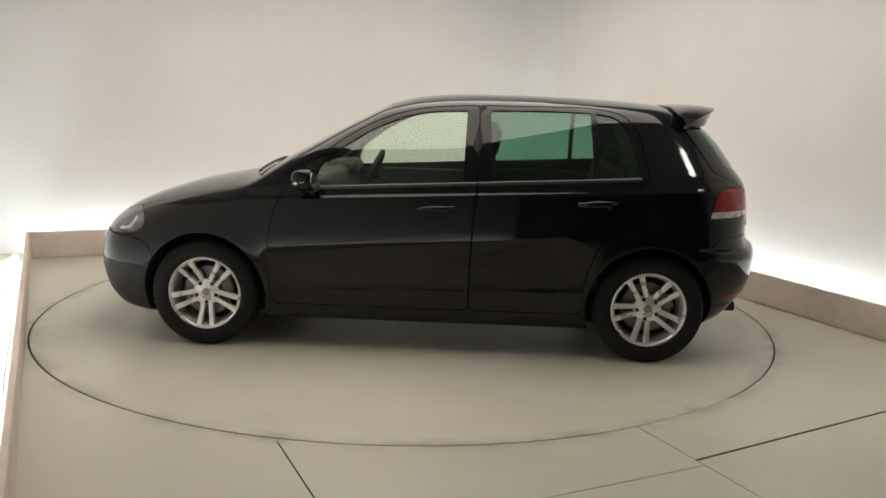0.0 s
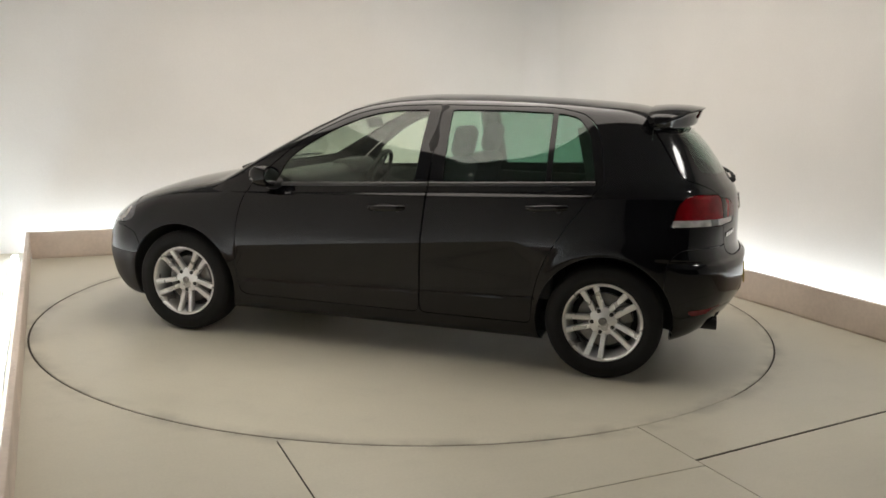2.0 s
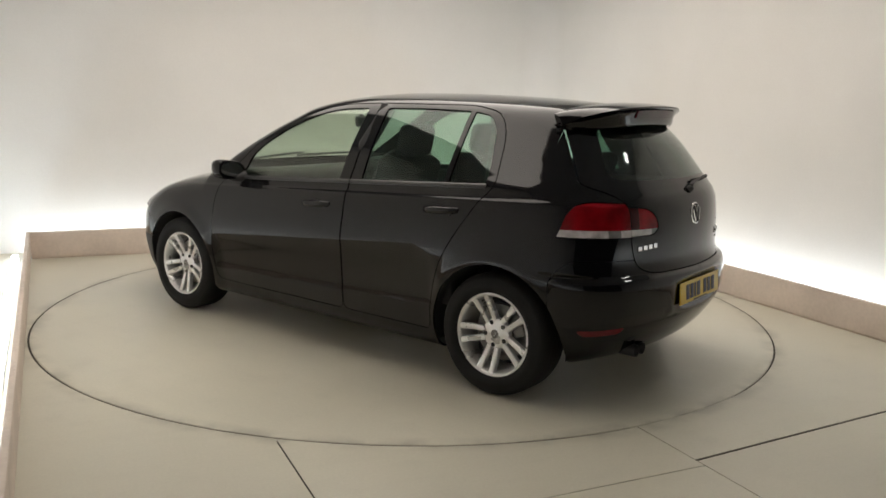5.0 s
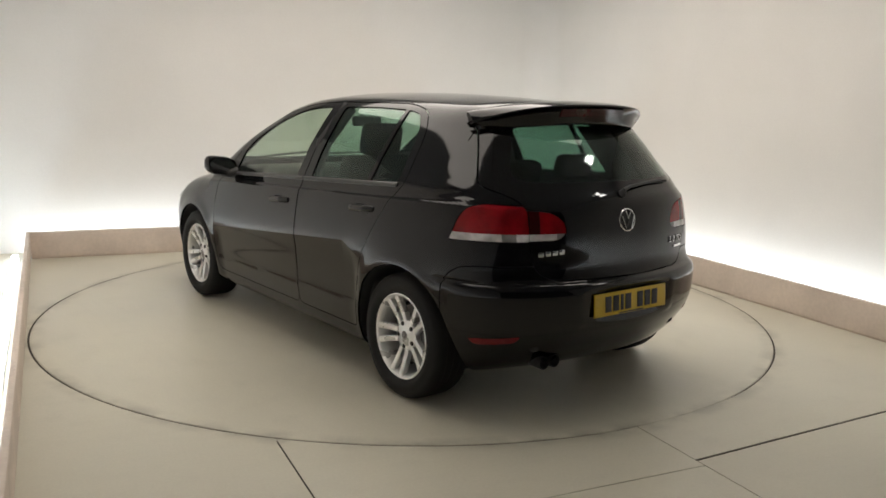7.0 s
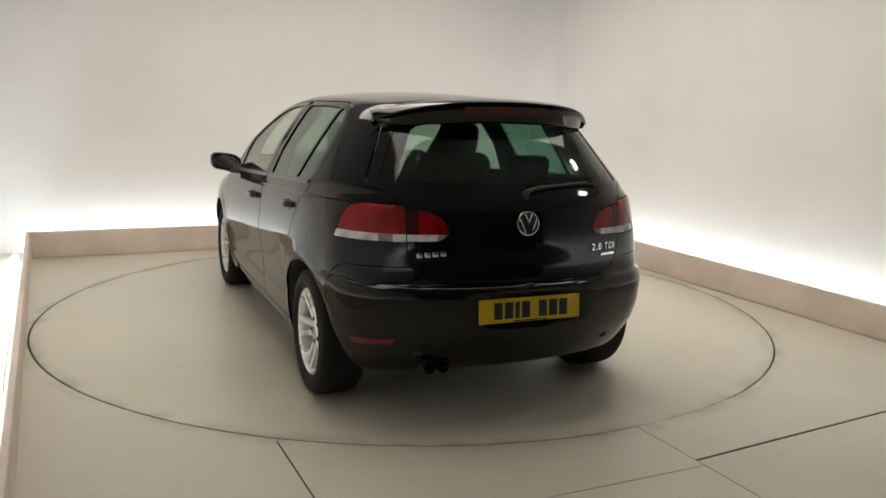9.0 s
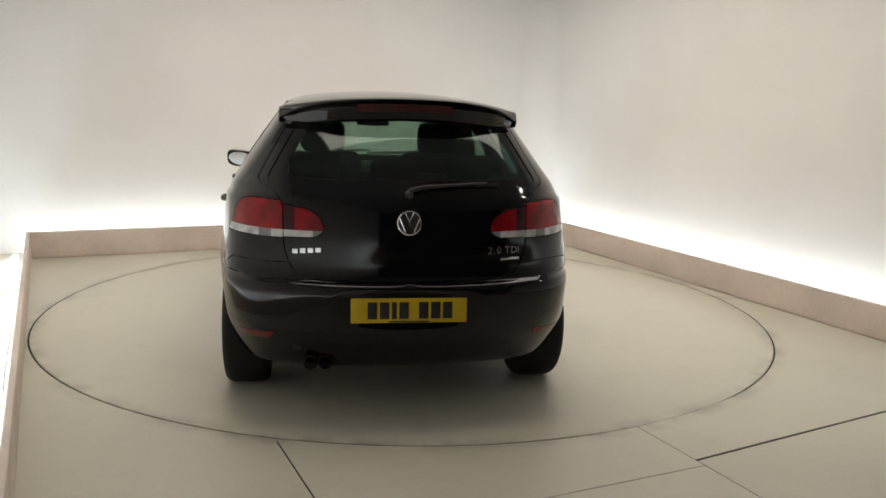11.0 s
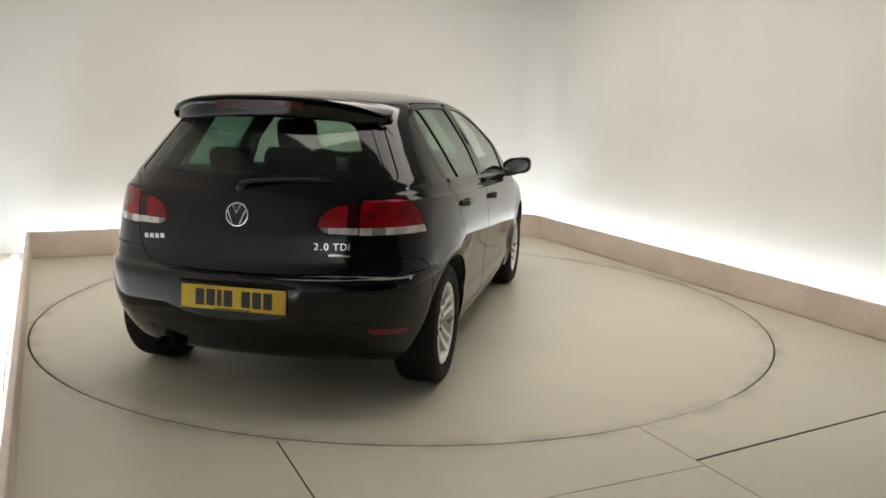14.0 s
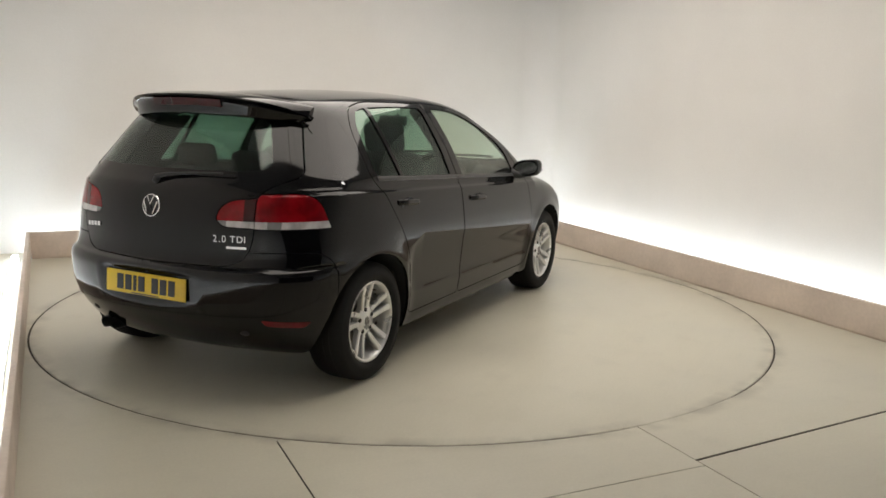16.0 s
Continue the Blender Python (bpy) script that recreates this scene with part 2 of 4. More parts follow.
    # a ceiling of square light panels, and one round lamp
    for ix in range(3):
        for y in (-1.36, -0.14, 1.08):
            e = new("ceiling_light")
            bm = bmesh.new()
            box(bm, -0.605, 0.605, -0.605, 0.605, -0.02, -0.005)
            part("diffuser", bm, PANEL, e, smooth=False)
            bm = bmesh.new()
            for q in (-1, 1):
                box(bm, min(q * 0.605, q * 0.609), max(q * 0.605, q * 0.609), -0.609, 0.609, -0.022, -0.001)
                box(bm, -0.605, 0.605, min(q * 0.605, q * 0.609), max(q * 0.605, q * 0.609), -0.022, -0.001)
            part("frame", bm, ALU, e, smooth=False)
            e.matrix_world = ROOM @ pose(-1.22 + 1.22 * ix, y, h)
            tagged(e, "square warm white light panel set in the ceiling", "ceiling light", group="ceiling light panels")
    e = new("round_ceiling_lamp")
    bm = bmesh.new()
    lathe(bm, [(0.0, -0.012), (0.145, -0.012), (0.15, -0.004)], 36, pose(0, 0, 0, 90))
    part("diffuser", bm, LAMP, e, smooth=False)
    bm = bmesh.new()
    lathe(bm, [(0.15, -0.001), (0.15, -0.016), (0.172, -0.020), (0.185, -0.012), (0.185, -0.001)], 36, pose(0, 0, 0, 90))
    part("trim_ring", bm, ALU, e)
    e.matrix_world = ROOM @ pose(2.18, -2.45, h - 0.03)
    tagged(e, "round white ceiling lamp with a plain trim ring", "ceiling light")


room()


def turntable():
    e = new("turntable")
    bm = bmesh.new()
    lathe(bm, [(DISC_R - 0.003, -0.05), (DISC_R - 0.003, -0.003), (DISC_R - 0.006, 0.0)], 180, pose(0, 0, 0, 90))
    top = sorted((v for v in bm.verts if abs(v.co.z) < 1e-6), key=lambda v: math.atan2(v.co.y, v.co.x))
    bm.faces.new(top)
    bmesh.ops.recalc_face_normals(bm, faces=bm.faces)
    part("disc", bm, DISC, e, smooth=False)
    bm = bmesh.new()
    lathe(bm, [(DISC_R - 0.003, -0.02), (DISC_R - 0.003, -0.0005), (DISC_R, -0.001), (DISC_R, -0.02)], 180, pose(0, 0, 0, 90), closed=True)
    part("edge_band", bm, DISC, e)
    tagged(e, "large round beige turntable set flush in the floor", "turntable")
    return e


TABLE = turntable()


def floor_box():
    """A low case with a pale lid, standing just off the turntable."""
    e = new("floor_box")
    bm = bmesh.new()
    box(bm, 0, 0.30, 0, 0.17, 0.0, 0.078, 0.004)
    part("case", bm, DARKCASE, e)
    bm = bmesh.new()
    box(bm, -0.005, 0.305, -0.005, 0.175, 0.078, 0.092, 0.004)
    part("lid", bm, KERB, e, "pale flat lid")
    for i in range(5):
        bm = bmesh.new()
        box(bm, 0.03 + 0.05 * i, 0.06 + 0.05 * i, -0.004, 0.001, 0.020, 0.060, 0.001)
        part("side_rib", bm, DARKCASE, e)
    e.matrix_world = ROOM @ pose(1.80, 1.735, 0, 0, 0, 43)
    tagged(e, "small dark case with pale lid on floor beside turntable", "box")


DARKCASE = material("dark_brown_case", (0.03, 0.026, 0.022), 0.5, vary=0.3, scale=12, grain=0.1)
floor_box()


# ---- the car's body: one smooth shape, from which the panels are cut ----
def spline(x, xs, ys):
    """Smooth interpolation (monotone cubic) through a few guide values."""
    xs, ys = np.asarray(xs, float), np.asarray(ys, float)
    h, d = np.diff(xs), np.diff(ys) / np.diff(xs)
    m = np.empty_like(ys)
    m[0], m[-1] = d[0], d[-1]
    for i in range(1, len(xs) - 1):
        m[i] = 0 if d[i - 1] * d[i] <= 0 else 2 * d[i - 1] * d[i] / (d[i - 1] + d[i])
    i = np.clip(np.searchsorted(xs, x) - 1, 0, len(xs) - 2)
    t = (x - xs[i]) / h[i]
    lo, hi = t < 0, t > 1
    tc = np.clip(t, 0, 1)
    v = ((1 + 2 * tc) * (1 - tc) ** 2 * ys[i] + tc * (1 - tc) ** 2 * h[i] * m[i]
         + tc ** 2 * (3 - 2 * tc) * ys[i + 1] + tc ** 2 * (tc - 1) * h[i] * m[i + 1])
    return v + np.where(lo, t * h[i] * m[i], 0) + np.where(hi, (t - 1) * h[i] * m[i + 1], 0)


def smax(a, b, k):
    h = np.maximum(k - np.abs(a - b), 0) / k
    return np.maximum(a, b) + h * h * k * 0.25


def ease(t):
    t = np.clip(t, 0, 1)
    return t * t * (3 - 2 * t)


FRONT_AXLE, REAR_AXLE, HUB_Z, ARCH_R = 1.289, -1.289, 0.312, 0.365


def crease_z(x):
    """Height of the sharp line along the doors."""
    return 0.653 - 0.090 * x - 0.5 * np.maximum(-x - 0.80, 0)


def side_width(x, z):
    fade = ease((1.20 - z) / 0.22) * ease((z - 0.25) / 0.3)
    zz = z + (0.042 + 0.047 * x) * fade
    w = spline(zz, [0.10, 0.18, 0.24, 0.40, 0.60, 0.70, 0.74, 0.80, 0.88, 0.945, 0.965, 0.985, 1.035, 1.20, 1.30, 1.40, 1.50],
               [0.79, 0.822, 0.844, 0.868, 0.888, 0.892, 0.8905, 0.886, 0.878, 0.871, 0.867, 0.852, 0.836, 0.742, 0.677, 0.605, 0.525])
    tail = np.maximum(-x - 0.95, 0) / 1.25
    taper = 0.29 * tail ** 2.2 + spline(x, [-0.8, 0.6, 1.2, 1.6, 1.9, 2.2], [0.0, 0.0, 0.008, 0.035, 0.09, 0.20])
    u = zz - 1.03
    roofward = ease((zz - 1.03) / 0.07)
    w = w * (1 - roofward) + (0.838 - 0.52 * u - 0.30 * u * u) * roofward
    green = ease((z - 0.98) / 0.45) * spline(x, [-1.9, -1.5, -1.2, -0.3, 0.4, 1.0], [0.09, 0.05, 0.02, 0.0, 0.0, 0.01])
    flare = 0.0
    for ax in (FRONT_AXLE, REAR_AXLE):
        r = np.hypot(x - ax, z - HUB_Z)
        flare = flare + 0.008 * np.exp(-(np.maximum(r - ARCH_R - 0.008, 0) / 0.050) ** 2) * np.clip((z - 0.15) / 0.15, 0, 1)
    # the sharp line along the doors: upright above it, cut back under it; and a bulge above the sill
    under = np.maximum(crease_z(x) - z, 0)
    along = ease((0.97 - np.abs(x + 0.03)) / 0.12)
    low = z - (0.375 - 0.03 * x)
    sill = np.where(low > 0, np.exp(-np.maximum(low, 0) / 0.035), 1.0)
    scoop = (0.018 * (1 - np.exp(-under / 0.06)) - 0.010 * sill) * along
    taper = taper * np.where(x < 0, 0.66 + 0.34 * ease((z - 0.60) / 0.26), 1.0)
    tuck = 0.022 * ease((0.46 - z) / 0.22) * ease((-1.45 - x) / 0.25)
    return w - tuck - taper - green + flare - scoop


def rear_x(y, z):
    c = spline(z, [0.12, 0.20, 0.27, 0.35, 0.43, 0.50, 0.60, 0.640, 0.668, 0.72, 0.85, 0.95, 1.02, 1.06, 1.36, 1.46],
               [-1.70, -1.81, -1.895, -1.962, -2.010, -2.030, -2.034, -2.022, -1.985, -1.972, -1.968, -1.957, -1.935, -1.905, -1.690, -1.61])
    x = c + 0.115 * (np.abs(y) / 0.6) ** 2.3
    recess = ease((0.36 - np.abs(y)) / 0.06) * ease((z - 0.435) / 0.045) * ease((0.640 - z) / 0.04)
    return x + (-2.004 - x) * recess


def front_x(y, z):
    c = spline(z, [0.12, 0.20, 0.30, 0.45, 0.55, 0.65, 0.72, 0.80, 0.90], [1.94, 2.03, 2.10, 2.13, 2.12, 2.085, 2.03, 1.93, 1.70])
    return c - 0.20 * (np.abs(y) / 0.7) ** 2.6


def top_z(x, y):
    c = spline(x, [-2.0, -1.70, -1.40, -1.0, -0.5, -0.2, 0.05, 0.27, 0.40, 0.80, 1.0, 1.07, 1.14, 1.25, 1.50, 1.75, 1.98, 2.10],
               [1.390, 1.438, 1.470, 1.494, 1.505, 1.503, 1.487, 1.440, 1.378, 1.165, 1.048, 1.012, 0.990, 0.968, 0.918, 0.852, 0.765, 0.69])
    return c - (0.10 + 0.05 * np.clip((0.5 - x) / 0.4, 0, 1)) * y * y - 0.05 * np.abs(y) ** 4


def body_field(p):
    x, y, z = p[..., 0], np.abs(p[..., 1]), p[..., 2]
    e = 0.004
    side = (y - side_width(x, z)) * np.where(z > 1.0, 0.86, 1.0)
    slope = (top_z(x + e, y) - top_z(x - e, y)) / (2 * e)
    top = (z - top_z(x, y)) / np.sqrt(1 + slope ** 2)
    rs = (rear_x(y, z + e) - rear_x(y, z - e)) / (2 * e)
    rear = (rear_x(y, z) - x) / np.sqrt(1 + rs ** 2)
    front = x - front_x(y, z)
    bottom = 0.170 + 0.035 * ease((-1.40 - x) / 0.45) - z
    f = smax(side, top, np.where(x > 1.0, 0.10, 0.065))
    f = smax(f, rear, 0.16 + 0.06 * ease((z - 0.78) / 0.22))
    f = smax(f, front, 0.16)
    return smax(f, bottom, 0.05)


def body_normal(p):
    e = 0.003
    g = np.stack([body_field(p + d) - body_field(p - d) for d in np.eye(3) * e], -1)
    return g / np.linalg.norm(g, axis=-1, keepdims=True)


def body_grid(nu=112, nf=54, nv=216):
    """Points on the left half of the body, row by row along a spine."""
    z0, xa = 0.62, 1.30
    # rows stand closer along the shoulder
    d = np.linspace(0, math.pi, 721)
    c = np.cumsum(1 + 1.8 * np.exp(-((d - 1.15) / 0.17) ** 2))
    v = np.interp(np.linspace(c[0], c[-1], nv), c, d)
    ring = np.stack([np.zeros(nv), np.sin(v), np.cos(v)], -1)
    eyes, ways = [], []
    for a in np.linspace(math.pi / 2, 0, nf)[:-1]:
        eyes.append(np.tile((-xa, 0, z0), (nv, 1))), ways.append(ring * math.cos(a) + np.array((-math.sin(a), 0, 0)))
    for s in np.linspace(-xa, xa, nu):
        eyes.append(np.tile((s, 0, z0), (nv, 1))), ways.append(ring)
    for a in np.linspace(0, math.pi / 2, nf)[1:]:
        eyes.append(np.tile((xa, 0, z0), (nv, 1))), ways.append(ring * math.cos(a) + np.array((math.sin(a), 0, 0)))
    e, w = np.array(eyes), np.array(ways)
    lo, hi = np.full(e.shape[:2], 0.05), np.full(e.shape[:2], 2.2)
    for _ in range(34):
        mid = (lo + hi) / 2
        out = body_field(e + w * mid[..., None]) > 0
        hi, lo = np.where(out, mid, hi), np.where(out, lo, mid)
    p = e + w * lo[..., None]
    p[:, (0, -1), 1] = 0
    return p


PANEL_GAP = 0.005
PAINT_IN = material("dark_inner_lining", (0.018, 0.018, 0.019), 0.8, vary=0.1, scale=6)
HEADLINER = material("grey_headliner_fabric", (0.16, 0.16, 0.155), 0.9, grain=0.08, grain_scale=300)
PLASTIC = material("black_textured_plastic", (0.016, 0.016, 0.017), 0.55, vary=0.1, scale=8, grain=0.1, grain_scale=400, bump=0.0003)
RUBBER = material("tyre_rubber", (0.008, 0.008, 0.008), 0.75, spec=0.3, vary=0.15, scale=9, grain=0.12, grain_scale=200, bump=0.0006)
ALLOY = material("silver_alloy", (0.76, 0.76, 0.75), 0.30, metal=0.6, rough_vary=0.05, scale=10)
STEEL = material("brushed_brake_steel", (0.20, 0.195, 0.19), 0.45, metal=0.9, vary=0.15, scale=20)
DARK_STEEL = material("sooty_steel", (0.05, 0.05, 0.05), 0.4, metal=0.8, vary=0.3, scale=20)
CHROME = material("chrome", (0.78, 0.79, 0.80), 0.12, metal=1.0, rough_vary=0.03, scale=30)
SEAT = material("charcoal_seat_cloth", (0.022, 0.022, 0.024), 0.9, vary=0.1, scale=10, grain=0.15, grain_scale=300, bump=0.0005)
RED_LENS = material("red_lamp_lens", (0.26, 0.003, 0.008), 0.08, vary=0.35, scale=11, spec=0.4)
DEEP_RED = material("dark_red_lens", (0.045, 0.003, 0.005), 0.08, vary=0.2, scale=11, spec=0.4)
REFLECT_RED = material("red_reflector_prism", (0.13, 0.003, 0.006), 0.15, vary=0.15, scale=30, grain=0.2, grain_scale=300)
WHITE_LENS = material("clear_lamp_lens", (0.60, 0.58, 0.58), 0.12, vary=0.30, scale=18, spec=0.6)
GREY_LENS = material("grey_lamp_lens", (0.24, 0.235, 0.235), 0.10, vary=0.30, scale=18, spec=0.6)
HEAD_LENS = material("headlamp_reflector", (0.13, 0.135, 0.15), 0.08, metal=0.3, vary=0.6, scale=16)
YELLOW = material("yellow_plate_sheet", (0.62, 0.42, 0.015), 0.35, vary=0.04, scale=12, spec=0.4)
INK = material("black_plate_ink", (0.012, 0.012, 0.012), 0.5)


def thin_glass(name, tint, gloss=1.0):
    """A tinted pane: straight through by its tint, mirror gloss by Fresnel."""
    mat = bpy.data.materials.new(name)
    mat.use_nodes = True
    nt = mat.node_tree
    nt.nodes.remove(nt.nodes["Principled BSDF"])
    out = nt.nodes["Material Output"]
    tr, gl, mx, lw, pw, ma = (nt.nodes.new(k) for k in ("ShaderNodeBsdfTransparent", "ShaderNodeBsdfGlossy", "ShaderNodeMixShader",
                                                        "ShaderNodeLayerWeight", "ShaderNodeMath", "ShaderNodeMath"))
    tr.inputs[0].default_value = (*tint, 1)
    gl.inputs["Color"].default_value = (gloss, gloss, gloss, 1)
    gl.inputs["Roughness"].default_value = 0.01
    lw.inputs["Blend"].default_value = 0.5
    pw.operation, ma.operation = "POWER", "MULTIPLY_ADD"
    pw.inputs[1].default_value, ma.inputs[1].default_value, ma.inputs[2].default_value = 5.0, 0.90, 0.04
    nt.links.new(lw.outputs["Facing"], pw.inputs[0])
    nt.links.new(pw.outputs[0], ma.inputs[0])
    nt.links.new(ma.outputs[0], mx.inputs[0])
    nt.links.new(tr.outputs[0], mx.inputs[1])
    nt.links.new(gl.outputs[0], mx.inputs[2])
    nt.links.new(mx.outputs[0], out.inputs["Surface"])
    return mat


CLEAR = thin_glass("green_tinted_glass", (0.88, 0.935, 0.88))
TINTED = thin_glass("dark_tinted_glass", (0.57, 0.72, 0.65))
REAR_TINT = thin_glass("dark_tinted_rear_glass", (0.52, 0.63, 0.58))


# ---- outlines of the panels on the body ----
def belt(x):
    return 1.0 - 0.054 * x


FRONT_DOOR = round_poly([(0.885, 0.27), (0.912, 0.50), (0.885, 0.80), (0.80, 0.965), (0.56, 1.185), (0.37, 1.31), (0.17, 1.392),
                         (-0.02, 1.425), (-0.285, 1.438), (-0.285, 1.0), (-0.255, 0.60), (-0.25, 0.27)],
                        [0.05, 0.1, 0.1, 0.1, 0.1, 0.1, 0.1, 0.1, 0.02, 0.1, 0.1, 0.04], 3)
REAR_DOOR = round_poly([(-0.256, 0.27), (-0.261, 0.60), (-0.291, 1.0), (-0.291, 1.438), (-0.95, 1.442), (-1.13, 1.405), (-1.205, 1.30),
                        (-1.255, 1.06), (-1.19, 0.98), (-1.06, 0.80), (-0.955, 0.62), (-0.905, 0.44), (-0.90, 0.27)],
                       [0.04, 0.1, 0.1, 0.02, 0.1, 0.06, 0.06, 0.03, 0.05, 0.1, 0.1, 0.1, 0.04], 3)
FRONT_PANE = round_poly([(0.655, belt(0.655)), (0.61, 1.08), (0.52, 1.165), (0.347, 1.282), (0.161, 1.364), (0, 1.398), (-0.215, 1.408),
                         (-0.205, belt(-0.2))], [0.02, 0.03, 0.06, 0.08, 0.08, 0.08, 0.02, 0.02], 3)
REAR_PANE = round_poly([(-0.37, belt(-0.37)), (-0.352, 1.412), (-0.65, 1.418), (-0.928, 1.412), (-0.942, belt(-0.94))], [0.02, 0.02, 0.1, 0.01, 0.01], 3)
QUARTER_PANE = round_poly([(-0.972, belt(-0.97)), (-0.958, 1.411), (-1.075, 1.392), (-1.145, 1.31), (-1.198, 1.10), (-1.195, belt(-1.195))],
                          [0.01, 0.01, 0.04, 0.04, 0.03, 0.02], 3)
TAILGATE = round_poly([(-0.05, 0.660), (0.43, 0.664), (0.515, 0.695), (0.555, 0.80), (0.556, 1.0), (0.60, 1.045), (0.682, 1.085),
                       (0.505, 1.41), (0.46, 1.60), (-0.05, 1.60)], [0, 0.06, 0.08, 0.06, 0.04, 0.04, 0.03, 0.05, 0, 0], 3)
REAR_SCREEN = round_poly([(-0.05, 1.070), (0.45, 1.075), (0.640, 1.088), (0.475, 1.385), (-0.05, 1.405)], [0, 0.05, 0.03, 0.04, 0], 3)
INNER_LAMP = round_poly([(0.60, 0.847), (0.41, 0.851), (0.372, 0.885), (0.39, 0.942), (0.445, 0.978), (0.60, 0.994)], [0, 0.03, 0.02, 0.05, 0.05, 0], 3)
OUTER_LAMP = round_poly([(-1.605, 0.845), (-1.62, 0.885), (-1.635, 0.95), (-1.665, 0.997), (-1.72, 1.012), (-2.1, 0.992), (-2.1, 0.845)],
                        [0.01, 0.04, 0.04, 0.03, 0.03, 0, 0], 3)
REAR_BUMPER = round_poly([(-1.595, 0.05), (-1.595, 0.66), (-1.68, 0.735), (-2.2, 0.735), (-2.2, 0.05)], [0, 0.05, 0.05, 0, 0], 3)
FRONT_BUMPER = round_poly([(1.575, 0.05), (1.575, 0.50), (1.62, 0.60), (1.72, 0.63), (2.3, 0.63), (2.3, 0.05)], [0, 0.03, 0.04, 0.04, 0, 0], 3)
HEADLAMP = round_poly([(1.635, 0.70), (1.66, 0.77), (1.72, 0.795), (1.84, 0.775), (2.05, 0.70), (2.05, 0.64), (1.86, 0.632), (1.70, 0.655)],
                      [0.03, 0.03, 0.03, 0.05, 0.02, 0.02, 0.05, 0.04], 3)
REFLECTOR = round_poly([(0.60, 0.417), (0.615, 0.385), (0.745, 0.370), (0.775, 0.400)], 0.012, 2)
BONNET = round_poly([(1.09, -0.05), (1.07, 0.45), (0.98, 0.705), (1.30, 0.725), (1.60, 0.685), (1.80, 0.585), (1.96, 0.35), (2.02, -0.05)],
                    [0, 0.1, 0.03, 0.1, 0.1, 0.1, 0.1, 0], 3)
WINDSCREEN = round_poly([(1.05, -0.05), (1.02, 0.40), (0.92, 0.655), (0.60, 0.625), (0.235, 0.525), (0.27, 0.3), (0.285, -0.05)],
                        [0, 0.1, 0.03, 0.1, 0.03, 0.1, 0], 3)
GRILLE = [(-0.05, 0.635), (0.45, 0.637), (0.50, 0.665), (0.48, 0.69), (-0.05, 0.69)]
REAR_CLEAR = round_poly([(-0.05, 1.105), (0.45, 1.108), (0.565, 1.118), (0.435, 1.355), (-0.05, 1.372)], [0, 0.05, 0.06, 0.06, 0], 3)
ROOF_END = -1.47
AXES = {"side": (0, 2), "rear": (1, 2), "top": (0, 1)}


def offset_poly(poly, d):
    p = np.array(poly)
    area = np.sum(p[:, 0] * np.roll(p[:, 1], -1) - np.roll(p[:, 0], -1) * p[:, 1])
    a, b = p - np.roll(p, 1, 0), np.roll(p, -1, 0) - p
    na = np.stack([a[:, 1], -a[:, 0]], -1) / np.linalg.norm(a, axis=1)[:, None]
    nb = np.stack([b[:, 1], -b[:, 0]], -1) / np.linalg.norm(b, axis=1)[:, None]
    m = na + nb
    m /= np.maximum((m * na).sum(1), 0.4)[:, None]
    return p + m * d * np.sign(area)


def inside(poly, q):
    p = np.array(poly)
    r = np.zeros(len(q), bool)
    for (x0, y0), (x1, y1) in zip(p, np.roll(p, -1, 0)):
        c = (y0 > q[:, 1]) != (y1 > q[:, 1])
        with np.errstate(divide="ignore", invalid="ignore"):
            r ^= c & (q[:, 0] < (x1 - x0) * (q[:, 1] - y0) / (y1 - y0) + x0)
    return r


def edge_distance(poly, q):
    p = np.array(poly)
    best = np.full(len(q), 9.0)
    for a, b in zip(p, np.roll(p, -1, 0)):
        d = b - a
        t = np.clip(((q - a) @ d) / max(d @ d, 1e-12), 0, 1)
        best = np.minimum(best, np.linalg.norm(q - a - t[:, None] * d, axis=1))
    return best


def imprint(bm, poly, view, keep):
    """Cut the lines of an outline, seen along one axis, into the surface."""
    i, j = AXES[view]
    p = np.array(poly)
    lo, hi = p.min(0) - 0.03, p.max(0) + 0.03
    pool = []
    for f in bm.faces:
        c = f.verts[0].co
        if lo[0] < c[i] < hi[0] and lo[1] < c[j] < hi[1] and keep(c):
            pool.append((f, c[i], c[j]))
    if not pool:
        return
    near = edge_distance(p, np.array([q[1:] for q in pool])) < 0.05
    def boxed(f):
        us, ws = [v.co[i] for v in f.verts], [v.co[j] for v in f.verts]
        return f, min(us), max(us), min(ws), max(ws)
    pool = [boxed(q[0]) for q, k in zip(pool, near) if k]
    for a, b in zip(p, np.roll(p, -1, 0)):
        d = b - a
        if np.hypot(*d) < 1e-5:
            continue
        (u0, w0), (u1, w1) = np.minimum(a, b) - 0.004, np.maximum(a, b) + 0.004
        sub = [q[0] for q in pool if q[2] > u0 and q[1] < u1 and q[4] > w0 and q[3] < w1]
        if not sub:
            continue
        co, no = Vector((0, 0, 0)), Vector((0, 0, 0))
        co[i], co[j], no[i], no[j] = a[0], a[1], d[1], -d[0]
        geom = list({v for f in sub for v in f.verts}) + list({e for f in sub for e in f.edges}) + sub
        old = set(sub)
        r = bmesh.ops.bisect_plane(bm, geom=geom, dist=1e-5, plane_co=co, plane_no=no.normalized())
        pool += [boxed(g) for g in r["geom"] if isinstance(g, bmesh.types.BMFace) and g not in old]


